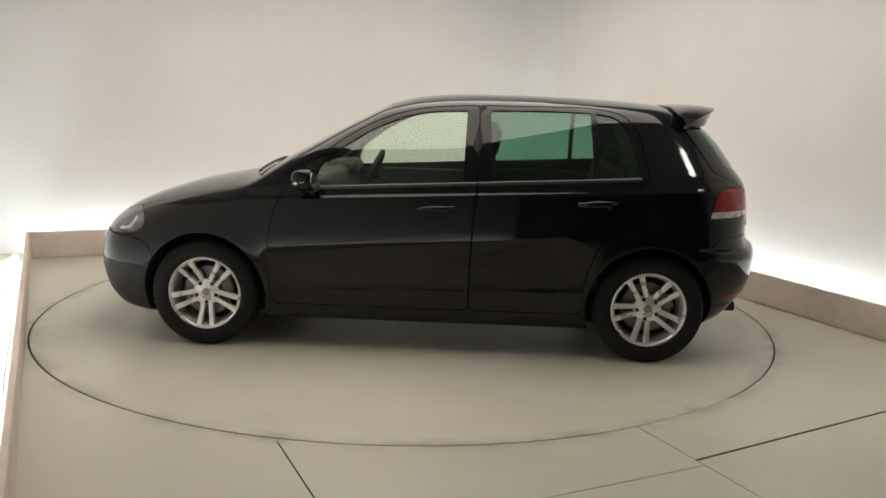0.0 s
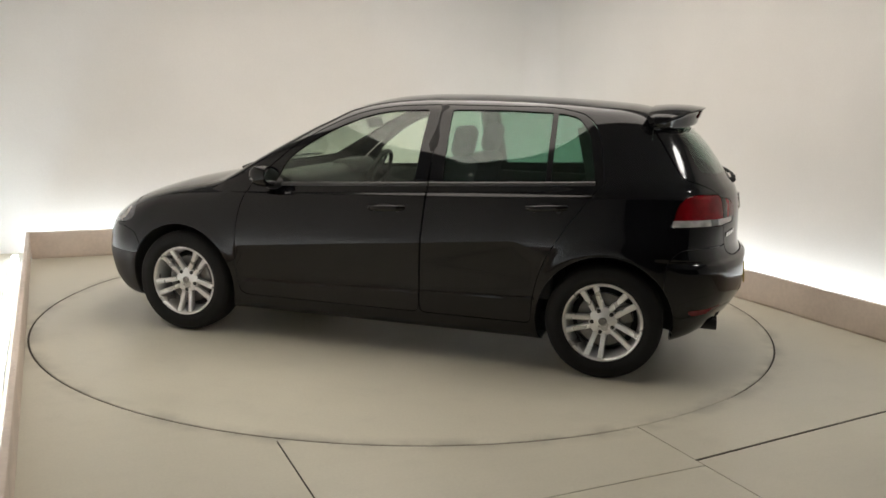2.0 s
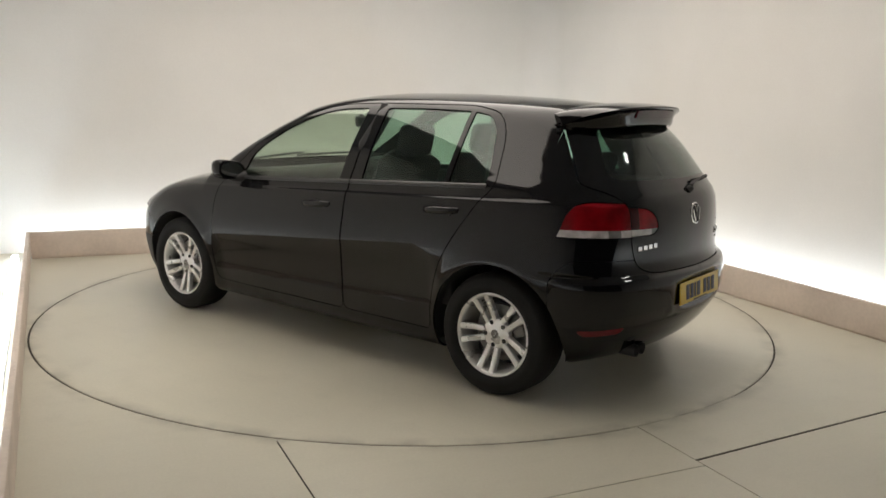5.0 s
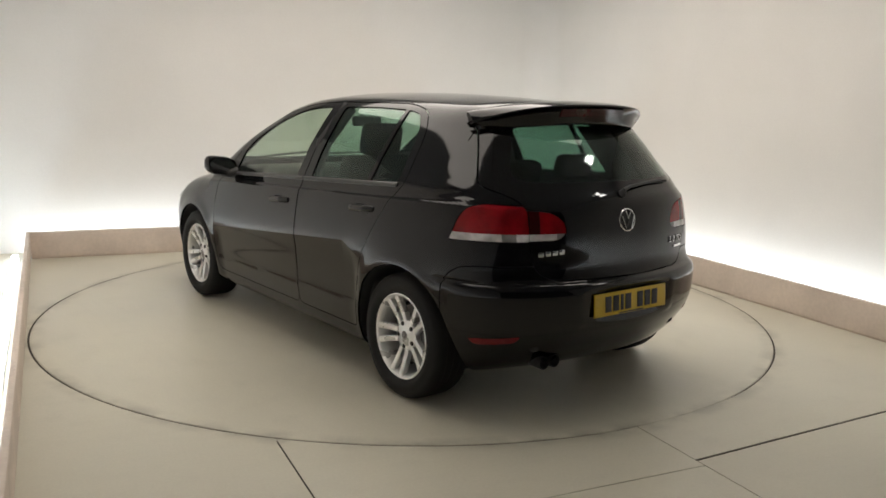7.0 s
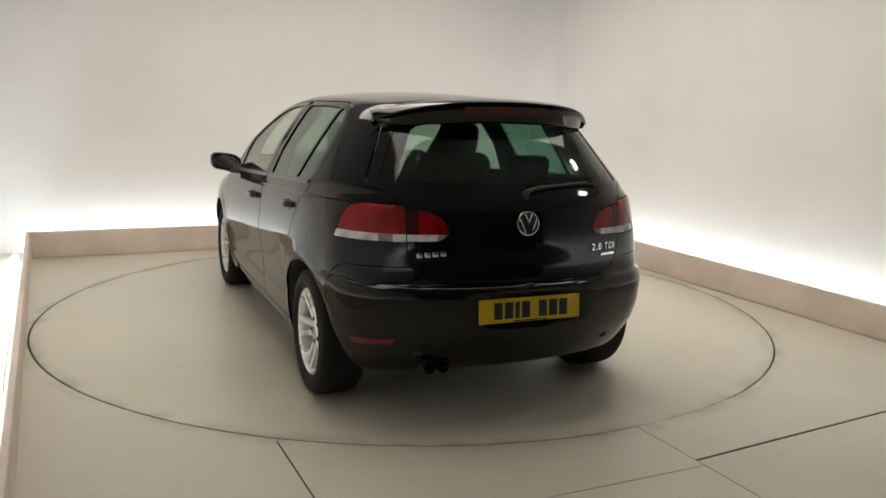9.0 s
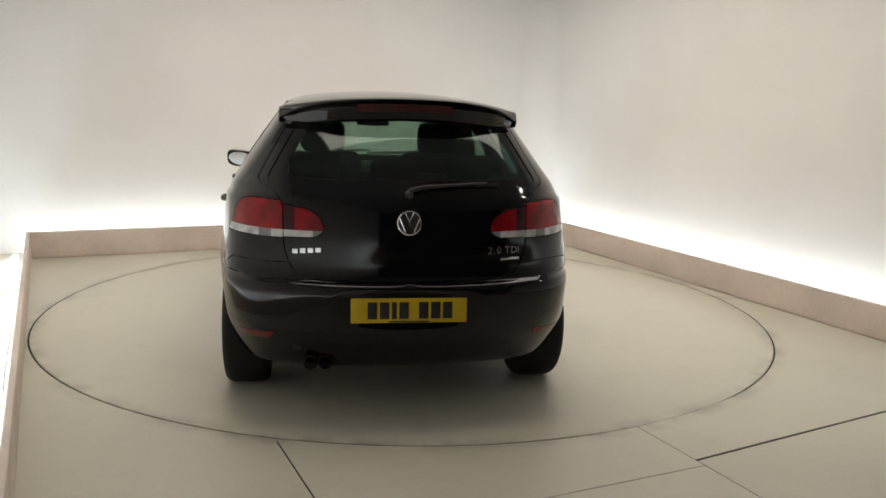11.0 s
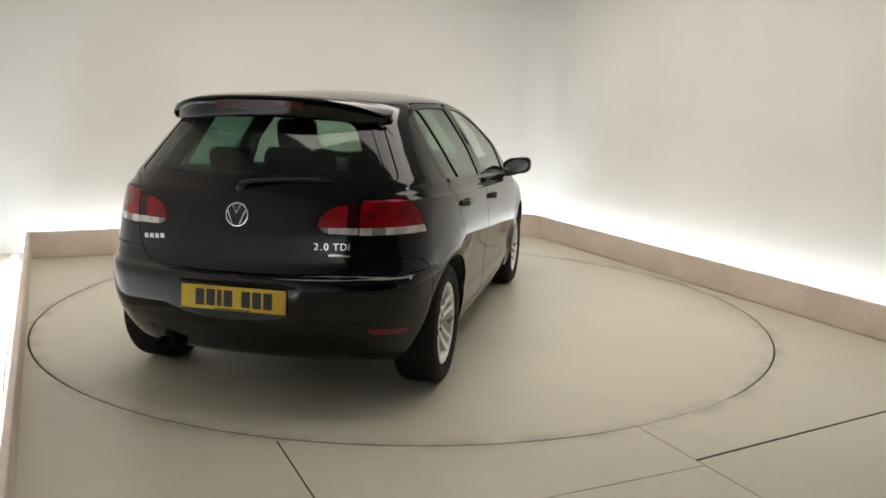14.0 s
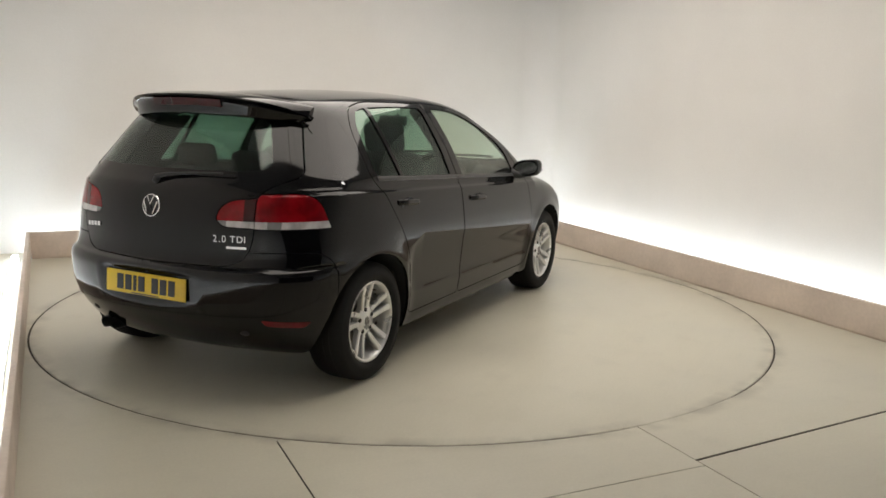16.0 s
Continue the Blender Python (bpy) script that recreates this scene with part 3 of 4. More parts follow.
def cut_body():
    """Cut the left half of the body into labelled patches: points, faces, and a label for each face."""
    bm = bmesh.new()
    p = body_grid()
    vs = [[bm.verts.new(q) for q in row] for row in p]
    for a, b in zip(vs, vs[1:]):
        for i in range(len(a) - 1):
            bm.faces.new((a[i], a[i + 1], b[i + 1], b[i]))
    bmesh.ops.remove_doubles(bm, verts=[v for row in (vs[0], vs[-1]) for v in row], dist=1e-5)
    bmesh.ops.dissolve_degenerate(bm, edges=bm.edges[:], dist=1e-6)
    g = PANEL_GAP / 2
    sidef = lambda c: c.y > 0.33
    rearf = lambda c: c.x < -1.3
    cuts = [(FRONT_DOOR, "side", sidef), (REAR_DOOR, "side", sidef), (TAILGATE, "rear", rearf), (OUTER_LAMP, "side", lambda c: c.x < -1.5 and c.y > 0.45),
            (REAR_BUMPER, "side", lambda c: c.x < -1.5), (FRONT_BUMPER, "side", lambda c: c.x > 1.5), (HEADLAMP, "side", lambda c: c.x > 1.5 and c.y > 0.3),
            (BONNET, "top", lambda c: c.x > 0.9 and c.z > 0.6), (WINDSCREEN, "top", lambda c: c.z > 0.9), (INNER_LAMP, "rear", rearf)]
    for poly, view, keep in cuts:
        imprint(bm, offset_poly(poly, g), view, keep)
        imprint(bm, offset_poly(poly, -g), view, keep)
    for poly in (FRONT_PANE, REAR_PANE, QUARTER_PANE):
        imprint(bm, poly, "side", sidef)
    guide = [0.93, 0.5, 0.0, -0.4, -0.80, -0.98]
    upper = [(x, float(crease_z(np.array(x))) + 0.004) for x in guide]
    imprint(bm, upper + [(x, z - 0.008) for x, z in upper[::-1]], "side", sidef)
    imprint(bm, REAR_SCREEN, "rear", rearf)
    imprint(bm, REFLECTOR, "rear", lambda c: c.x < -1.5 and c.z < 0.6)
    imprint(bm, GRILLE, "rear", lambda c: c.x > 1.5)
    for d in (-g, g):
        imprint(bm, [(ROOF_END + d, -0.1), (ROOF_END + d, 0.9), (ROOF_END + d - 0.001, 0.9), (ROOF_END + d - 0.001, -0.1)], "top", lambda c: c.z > 1.0)
    imprint(bm, [(0.505, 0.80), (0.505, 1.03), (0.5055, 1.03), (0.5055, 0.80)], "rear", rearf)
    imprint(bm, REAR_CLEAR, "rear", rearf)
    for y in (0.425, 0.610, 0.665):
        imprint(bm, [(y, 0.83), (y, 0.885), (y + 0.0005, 0.885), (y + 0.0005, 0.83)], "rear", rearf)
    imprint(bm, [(1.4, 0.47), (2.3, 0.47), (2.3, 0.4705), (1.4, 0.4705)], "side", lambda c: c.x > 1.5)
    for h in (0.881,):
        imprint(bm, [(-2.2, h), (-1.5, h), (-1.5, h + 0.0005), (-2.2, h + 0.0005)], "side", lambda c: c.x < -1.5)
    for ax in (FRONT_AXLE, REAR_AXLE):
        imprint(bm, [(ax + ARCH_R * math.cos(a), HUB_Z + ARCH_R * math.sin(a)) for a in np.linspace(0, 2 * math.pi, 41)[:-1]], "side", sidef)
    bm.verts.index_update()
    pts = np.array([v.co[:] for v in bm.verts])
    faces = [[v.index for v in f.verts] for f in bm.faces]
    mid = np.array([f.calc_center_median()[:] for f in bm.faces])
    bm.free()
    s, r, t = mid[:, (0, 2)], mid[:, (1, 2)], mid[:, (0, 1)]
    x, y, z = mid.T
    label = np.full(len(faces), "body_shell", dtype=object)
    side = y > 0.33
    front, rear = x > 1.5, x < -1.3
    label[(x > 0.9) & (z < 1.02) & side] = "front_wing"
    fb = inside(FRONT_BUMPER, s) & front
    label[fb] = "front_bumper"
    label[fb & (z < 0.47)] = "bumper_lower"
    rb = inside(REAR_BUMPER, s) & (x < -1.5)
    label[rb] = "rear_bumper"
    bn = inside(BONNET, t) & (x > 0.9) & (z > 0.6) & ~fb
    label[bn] = "bonnet"
    label[front & inside(GRILLE, r) & (x > 1.8)] = "grille"
    label[inside(WINDSCREEN, t) & (z > 0.9)] = "windscreen"
    fd, rd = inside(FRONT_DOOR, s) & side, inside(REAR_DOOR, s) & side
    label[fd], label[rd] = "front_door", "rear_door"
    label[fd & inside(FRONT_PANE, s)] = "front_pane"
    label[rd & inside(REAR_PANE, s)] = "rear_pane"
    label[rd & inside(QUARTER_PANE, s)] = "quarter_pane"
    tg = inside(TAILGATE, r) & rear & (x < ROOF_END)
    ol = inside(OUTER_LAMP, s) & (x < -1.5) & (y > 0.45) & ~tg
    label[ol] = np.where(z[ol] > 0.881, "outer_lamp_red", "outer_lamp_clear")
    label[tg] = "tailgate"
    il = tg & inside(INNER_LAMP, r)
    label[il] = np.where(z[il] > 0.881, np.where(y[il] > 0.505, "inner_lamp_dark", "inner_lamp_red"), "inner_lamp_clear")
    clear = (label == "outer_lamp_clear") & (y > 0.610) & (y < 0.665) | (label == "inner_lamp_clear") & (y < 0.425)
    label[clear] = np.where(tg[clear], "inner_lamp_cell", "outer_lamp_cell")
    label[tg & inside(REAR_SCREEN, r)] = "rear_frit"
    label[tg & inside(REAR_CLEAR, r)] = "rear_screen"
    label[rb & ~tg & inside(REFLECTOR, r)] = "reflector"
    hl = inside(HEADLAMP, s) & front & (y > 0.3) & ~bn
    label[hl] = "headlamp_lens"
    gap = np.zeros(len(faces), bool)
    for poly, q, mask in ((FRONT_DOOR, s, side), (REAR_DOOR, s, side), (TAILGATE, r, rear & (x < ROOF_END) & (np.abs(y) < 0.9)),
                          (OUTER_LAMP, s, (x < -1.5) & (y > 0.45) & ~tg), (REAR_BUMPER, s, (x < -1.5) & ~tg), (FRONT_BUMPER, s, front),
                          (HEADLAMP, s, front & (y > 0.3) & ~bn), (BONNET, t, (x > 0.9) & (z > 0.6) & ~fb), (WINDSCREEN, t, z > 0.9), (INNER_LAMP, r, tg)):
        gap |= mask & (edge_distance(poly, q) < g * 0.98)
    gap |= (np.abs(x - ROOF_END) < g * 0.98) & (z > 1.0) & (y < 0.60)
    label[gap] = ""
    for ax in (FRONT_AXLE, REAR_AXLE):
        label[(np.hypot(x - ax, z - HUB_Z) < ARCH_R) & side] = ""
    label[(z < 0.178) & (y < 0.6)] = ""
    return pts, faces, label


def panel(name, cut, wanted, mats, parent, sides="both", thick=0.012, sink=0.0, label=""):
    """A panel of the body with its own thickness, from the patches of that label. sides: left, right or both."""
    pts, faces, labels = cut
    want = (wanted,) if isinstance(wanted, str) else wanted
    fs = [f for f, l in zip(faces, labels) if l in want]
    ids = sorted({i for f in fs for i in f})
    loc = {k: n for n, k in enumerate(ids)}
    v = pts[ids]
    nrm = body_normal(v)
    nrm[np.abs(v[:, 1]) < 1e-6, 1] = 0
    nrm /= np.linalg.norm(nrm, axis=1)[:, None]
    v = v - nrm * sink
    out = []
    for f in fs:
        f = [loc[i] for i in f]
        q = v[f]
        a = np.cross(q - q[0], np.roll(q, -1, 0) - q[0]).sum(0)
        out.append(f if a @ nrm[f[0]] > 0 else f[::-1])
    use = {}
    for f in out:
        for a, b in zip(f, f[1:] + f[:1]):
            use[(a, b)] = use.get((a, b), 0) + 1
    rim = [(a, b) for a, b in use if (b, a) not in use and not (abs(v[a][1]) < 1e-6 and abs(v[b][1]) < 1e-6)]
    k = len(v)
    w = v - nrm * thick
    V, F, N, M = [], [], [], []
    for flip in ((False,), (True,), (False, True))[("left", "right", "both").index(sides)]:
        s = np.array((1, -1 if flip else 1, 1))
        o = sum(len(q) for q in V)
        V += [v * s, w * s]
        n1 = nrm * s

        def add(poly, normals, m):
            if flip:
                poly, normals = poly[::-1], normals[::-1]
            F.append([o + i for i in poly])
            N.extend(normals)
            M.append(m)
        inner = 2 if len(mats) > 2 else min(1, len(mats) - 1)
        for f in out:
            add(f, [tuple(n1[i]) for i in f], 0)
            hz = v[f[0]][2]
            add([i + k for i in f[::-1]], [tuple(-n1[i]) for i in f[::-1]], inner if hz > 1.42 else min(1, len(mats) - 1))
        for a, b in rim:
            q = np.cross(v[b] - v[a], -nrm[a]) * s
            q = -q / max(np.linalg.norm(q), 1e-9)
            add([a, a + k, b + k, b], [tuple(q)] * 4, 0)
    me = bpy.data.meshes.new(name)
    me.from_pydata(np.concatenate(V).tolist(), [], F)
    for m in mats:
        me.materials.append(m)
    me.polygons.foreach_set("material_index", M)
    me.shade_smooth()
    me.normals_split_custom_set(N)
    ob = new(name, me)
    ob.parent = parent
    if label:
        tagged(ob, label)
    return ob


def on_side(xs, zs, s=1, out=0.0):
    """Points of the body's flank at (x, z), pushed out by that much."""
    xs, zs = np.atleast_1d(np.asarray(xs, float)), np.atleast_1d(np.asarray(zs, float))
    lo, hi = np.full(len(xs), 0.2), np.full(len(xs), 1.1)
    for _ in range(26):
        m = (lo + hi) / 2
        inn = body_field(np.stack([xs, m, zs], -1)) < 0
        lo, hi = np.where(inn, m, lo), np.where(inn, hi, m)
    p = np.stack([xs, lo, zs], -1)
    p = p + body_normal(p) * np.asarray(out).reshape(-1, 1)
    got = [Vector((q[0], s * q[1], q[2])) for q in p]
    return got if len(got) > 1 else got[0]


def on_rear(y, z, out=0.0):
    """The point of the body's tail at (y, z)."""
    lo, hi = -2.3, -1.2
    for _ in range(30):
        m = (lo + hi) / 2
        lo, hi = (lo, m) if body_field(np.array((m, y, z))) < 0 else (m, hi)
    p = np.array((hi, y, z))
    return Vector(p + body_normal(p) * out)


def rear_pose(y, z, out=0.0):
    """A pose on the tail: local x to the viewer's right, y up, z out of the panel."""
    o = on_rear(y, z, out)
    n = Vector(body_normal(np.array(on_rear(y, z))))
    r = Vector((0, 0, 1)).cross(n).normalized()
    u = n.cross(r)
    m = Matrix((r, u, n)).transposed().to_4x4()
    m.translation = o
    return m


def wheel(parent, x, s, phase):
    """A wheel with five pairs of spokes. s: 1 on the left flank, -1 on the right."""
    e = new("wheel")
    e.parent = parent
    e.matrix_local = pose(x, s * 0.748, HUB_Z, 0, 0, 0 if s > 0 else 180)
    bm = bmesh.new()
    R = 0.314
    lathe(bm, [(0.205, -0.10), (0.245, -0.112), (0.290, -0.108), (R - 0.006, -0.092), (R, -0.07), (R, 0.07), (R - 0.006, 0.092), (0.297, 0.104),
               (0.288, 0.110), (0.262, 0.113), (0.254, 0.116), (0.236, 0.112), (0.216, 0.098), (0.205, 0.085)], 72)
    tyre = part("tyre", bm, RUBBER, e)
    bm = bmesh.new()
    for h in (-0.04, 0.0, 0.04):
        lathe(bm, [(R - 0.004, h - 0.004), (R + 0.0012, h - 0.0035), (R + 0.0012, h + 0.0035), (R - 0.004, h + 0.004)], 72)
    part("tread_rib", bm, RUBBER, e)
    bm = bmesh.new()
    lathe(bm, [(0.187, -0.09), (0.182, 0.02), (0.191, 0.066), (0.197, 0.086), (0.203, 0.096), (0.211, 0.100), (0.216, 0.097), (0.216, 0.088),
               (0.205, 0.070), (0.202, -0.09)], 72, closed=True)
    rim = part("rim", bm, ALLOY, e)
    bm = bmesh.new()
    lathe(bm, [(0.0, 0.071), (0.026, 0.071), (0.032, 0.068), (0.066, 0.064), (0.078, 0.058), (0.080, 0.03), (0.0, 0.02)], 40)
    part("hub", bm, ALLOY, e)
    for pair in range(5):
        for q in (-1, 1):
            bm = bmesh.new()
            prof = [(0.066, 0.023, 0.0140, 0.066), (0.090, 0.025, 0.0145, 0.069), (0.140, 0.031, 0.0145, 0.080), (0.180, 0.036, 0.0155, 0.091), (0.196, 0.039, 0.019, 0.094)]
            rings = []
            for r, off, half, face in prof:
                o = q * off
                rings.append([bm.verts.new(c) for c in ((o - half, face - 0.030, r), (o - half, face - 0.005, r), (o - half * 0.6, face, r),
                                                        (o + half * 0.6, face, r), (o + half, face - 0.005, r), (o + half, face - 0.030, r))])
            for a, b in zip(rings, rings[1:]):
                for k in range(6):
                    bm.faces.new((a[k], a[(k + 1) % 6], b[(k + 1) % 6], b[k]))
            bm.faces.new(rings[0][::-1])
            bm.faces.new(rings[-1])
            bmesh.ops.recalc_face_normals(bm, faces=bm.faces)
            m = pose(0, 0, 0, 0, phase + 72 * pair)
            bmesh.ops.transform(bm, matrix=m, verts=bm.verts)
            part("spoke", bm, ALLOY, e)
        bm = bmesh.new()
        m = pose(0, 0, 0, 0, phase + 72 * pair) @ Matrix.Translation((0, 0, 0.060))
        lathe(bm, [(0.0, 0.0700), (0.0085, 0.0700), (0.0115, 0.0670), (0.0115, 0.05)], 12, m)
        part("wheel_bolt", bm, PLASTIC, e)
    bm = bmesh.new()
    lathe(bm, [(0.0, 0.0735), (0.020, 0.0735), (0.0245, 0.070)], 28)
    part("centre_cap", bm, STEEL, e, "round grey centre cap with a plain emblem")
    bm = bmesh.new()
    for pts in ([(-0.012, 0.013), (0, -0.010), (0.012, 0.013)],):
        tube(bm, [(a, 0.074, b) for a, b in pts], 0.002, 6)
    part("emblem", bm, CHROME, e)
    bm = bmesh.new()
    lathe(bm, [(0.055, 0.016), (0.145, 0.016), (0.147, 0.010), (0.147, -0.008), (0.055, -0.008)], 48)
    part("brake_disc", bm, STEEL, e)
    bm = bmesh.new()
    lathe(bm, [(0.0, -0.07), (0.190, -0.07), (0.190, -0.085), (0.0, -0.085)], 40)
    part("backing_plate", bm, PAINT_IN, e)
    bm = bmesh.new()
    box(bm, -0.05, 0.05, -0.02, 0.035, 0.085, 0.155, 0.012)
    bmesh.ops.transform(bm, matrix=pose(0, 0, 0, 0, -70), verts=bm.verts)
    part("brake_caliper", bm, STEEL, e)
    return e


def bevel_box(size, at, r, tilt=0.0, segments=3):
    bm = bmesh.new()
    a, b, c = (q / 2 for q in size)
    box(bm, -a, a, -b, b, -c, c)
    bmesh.ops.bevel(bm, geom=bm.edges[:], offset=r, segments=segments, affect="EDGES", profile=0.5)
    bmesh.ops.transform(bm, matrix=pose(*at, 0, tilt, 0), verts=bm.verts)
    return bm


def car_interior(car):
    lining = part("floor_pan", bevel_box((2.8, 1.30, 0.10), (0.12, 0, 0.225), 0.02), PAINT_IN, car)
    part("engine_block", bevel_box((0.75, 1.0, 0.45), (1.50, 0, 0.52), 0.05), PAINT_IN, car)
    part("boot_floor", bevel_box((0.62, 1.05, 0.28), (-1.58, 0, 0.46), 0.03), PAINT_IN, car)
    for s in (1, -1):
        seat = new("front_seat")
        seat.parent = car
        part("cushion", bevel_box((0.52, 0.50, 0.18), (0.10, s * 0.36, 0.52), 0.06, -6), SEAT, seat)
        part("backrest", bevel_box((0.15, 0.48, 0.62), (-0.25, s * 0.36, 0.83), 0.06, -18), SEAT, seat)
        part("headrest", bevel_box((0.10, 0.27, 0.19), (-0.365, s * 0.36, 1.225), 0.045, -12), SEAT, seat)
        for q in (-0.06, 0.06):
            bm = bmesh.new()
            tube(bm, [(-0.335, s * 0.36 + q, 1.08), (-0.36, s * 0.36 + q, 1.18)], 0.007, 8)
            part("headrest_post", bm, CHROME, seat)
    bench = new("rear_bench")
    bench.parent = car
    part("cushion", bevel_box((0.50, 1.26, 0.20), (-0.78, 0, 0.52), 0.06, -6), SEAT, bench)
    part("backrest", bevel_box((0.16, 1.24, 0.56), (-1.10, 0, 0.80), 0.05, -20), SEAT, bench)
    for y in (-0.40, 0, 0.40):
        part("headrest", bevel_box((0.10, 0.25, 0.13), (-1.205, y, 1.115 if y else 1.09), 0.04, -14), SEAT, bench)
    part("parcel_shelf", bevel_box((0.46, 1.12, 0.03), (-1.50, 0, 1.035), 0.01, 2), PAINT_IN, car)
    dash = part("dashboard", bevel_box((0.42, 1.34, 0.26), (0.80, 0, 0.86), 0.07, 6), PLASTIC, car)
    part("instrument_hood", bevel_box((0.20, 0.36, 0.10), (0.66, -0.36, 0.985), 0.04, 4), PLASTIC, dash)
    part("centre_console", bevel_box((0.75, 0.22, 0.30), (0.35, 0, 0.52), 0.04), PLASTIC, car)
    bm = bmesh.new()
    m = pose(0.47, -0.36, 0.93, 0, 66) @ pose(0, 0, 0, 90)
    prof = [(0.178 + 0.016 * math.cos(a), 0.016 * math.sin(a)) for a in np.linspace(0, 2 * math.pi, 9)[:-1]]
    lathe(bm, prof, 40, m, closed=True)
    sw = part("steering_wheel", bm, PLASTIC, car)
    bm = bmesh.new()
    lathe(bm, [(0.0, 0.02), (0.055, 0.02), (0.065, 0.0), (0.0, -0.05)], 24, m)
    part("airbag_cover", bm, PLASTIC, sw)
    for a in (0, 180, 270):
        bm = bmesh.new()
        box(bm, 0.05, 0.175, -0.006, 0.006, -0.016, 0.016)
        bmesh.ops.transform(bm, matrix=m @ pose(0, 0, 0, 0, a), verts=bm.verts)
        part("wheel_spoke", bm, PLASTIC, sw)
    mir = part("inside_mirror", bevel_box((0.035, 0.23, 0.07), (0.36, 0, 1.305), 0.015, 10), PLASTIC, car)
    bm = bmesh.new()
    tube(bm, [(0.37, 0, 1.32), (0.43, 0, 1.345)], 0.012, 8)
    part("mirror_stalk", bm, PLASTIC, mir)
    for s in (1, -1):
        for x0, x1, z1 in ((0.60, -0.25, 0.95), (-0.32, -1.0, 0.97)):
            part("door_lining", bevel_box((x0 - x1, 0.05, z1 - 0.4), ((x0 + x1) / 2, s * 0.78, (z1 + 0.4) / 2), 0.015), PAINT_IN, car)
    # pillar linings of the far side
    for s in (1, -1):
        bm = bmesh.new()
        tube(bm, [(-0.27, s * 0.79, 0.95), (-0.28, s * 0.70, 1.20), (-0.30, s * 0.54, 1.41)], 0.045, 10)
        part("pillar_lining", bm, PAINT_IN, car)
        bm = bmesh.new()
        box(bm, -0.33, -0.21, min(s * 0.77, s * 0.815), max(s * 0.77, s * 0.815), 0.22, 0.98, 0.01)
        part("pillar_foot", bm, PAINT_IN, car)
        bm = bmesh.new()
        rows = []
        for i in range(7):
            z = 1.0 + 0.06 * i
            xs = [-1.185 + 0.02 * i - 0.05 * k for k in range(7)]
            rows.append([[bm.verts.new(p) for p in on_side(xs, [z] * 7, s, d)] for d in (-0.045, -0.060)])
        for a, b in zip(rows, rows[1:]):
            for d in (0, 1):
                for k in range(6):
                    bm.faces.new((a[d][k], a[d][k + 1], b[d][k + 1], b[d][k]))
            for k in (0, 6):
                bm.faces.new((a[0][k], a[1][k], b[1][k], b[0][k]))
        bmesh.ops.recalc_face_normals(bm, faces=bm.faces)
        part("pillar_trim", bm, PAINT_IN, car)


def door_trim(door, x0, x1, s):
    """Window sill strip along the belt, and the handle."""
    bm = bmesh.new()
    n = 24
    sec = ((-0.010, 0.0), (-0.010, 0.004), (-0.003, 0.008), (0.004, 0.008), (0.010, 0.004), (0.010, -0.004))
    xs = [x0 + (x1 - x0) * i / n for i in range(n + 1) for _ in sec]
    zs = [belt(x) - 0.012 + sec[k % 6][0] for k, x in enumerate(xs)]
    ps = on_side(xs, zs, s, [sec[k % 6][1] for k in range(len(xs))])
    rows = [[bm.verts.new(q) for q in ps[6 * i:6 * i + 6]] for i in range(n + 1)]
    for a, b in zip(rows, rows[1:]):
        for k in range(5):
            bm.faces.new((a[k], a[k + 1], b[k + 1], b[k]))
    bm.faces.new(rows[0])
    bm.faces.new(rows[-1][::-1])
    bmesh.ops.recalc_face_normals(bm, faces=bm.faces)
    part("sill_strip", bm, TRIM, door, "satin dark window sill strip")


TRIM = material("satin_dark_trim", (0.05, 0.05, 0.05), 0.28, metal=0.3)


def door_handle(door, x0, x1, z0, z1, s):
    bm = bmesh.new()
    n = 14
    rows = []
    bases = on_side(np.linspace(x0, x1, n + 1), np.linspace(z0, z1, n + 1), s)
    for i in range(n + 1):
        t = i / n
        x, z = x0 + (x1 - x0) * t, z0 + (z1 - z0) * t
        lift = 0.036 * min(1.0, math.sin(math.pi * min(max(t, 0.03), 0.97)) * 1.9)
        h = 0.014 + 0.004 * math.sin(math.pi * t)
        base = bases[i]
        rows.append([bm.verts.new(base + Vector((0, s * (lift - 0.011 + 0.011 * math.cos(a)), h * math.sin(a)))) for a in np.linspace(0, 2 * math.pi, 13)[:-1]])
    for a, b in zip(rows, rows[1:]):
        for k in range(12):
            bm.faces.new((a[k], a[(k + 1) % 12], b[(k + 1) % 12], b[k]))
    bm.faces.new(rows[0])
    bm.faces.new(rows[-1][::-1])
    bmesh.ops.recalc_face_normals(bm, faces=bm.faces)
    part("door_handle", bm, PAINT, door)
    # shallow cup behind the bar
    bm = bmesh.new()
    c = on_side((x0 + x1) / 2, (z0 + z1) / 2 - 0.012, s, 0.0015)
    ring = [bm.verts.new(c + Vector((0.078 * math.cos(a), 0, 0.036 * math.sin(a)))) for a in np.linspace(0, 2 * math.pi, 25)[:-1]]
    mid = bm.verts.new(c + Vector((0, -s * 0.004, 0)))
    for a, b in zip(ring, ring[1:] + ring[:1]):
        bm.faces.new((a, b, mid))
    part("handle_cup", bm, PLASTIC, door)


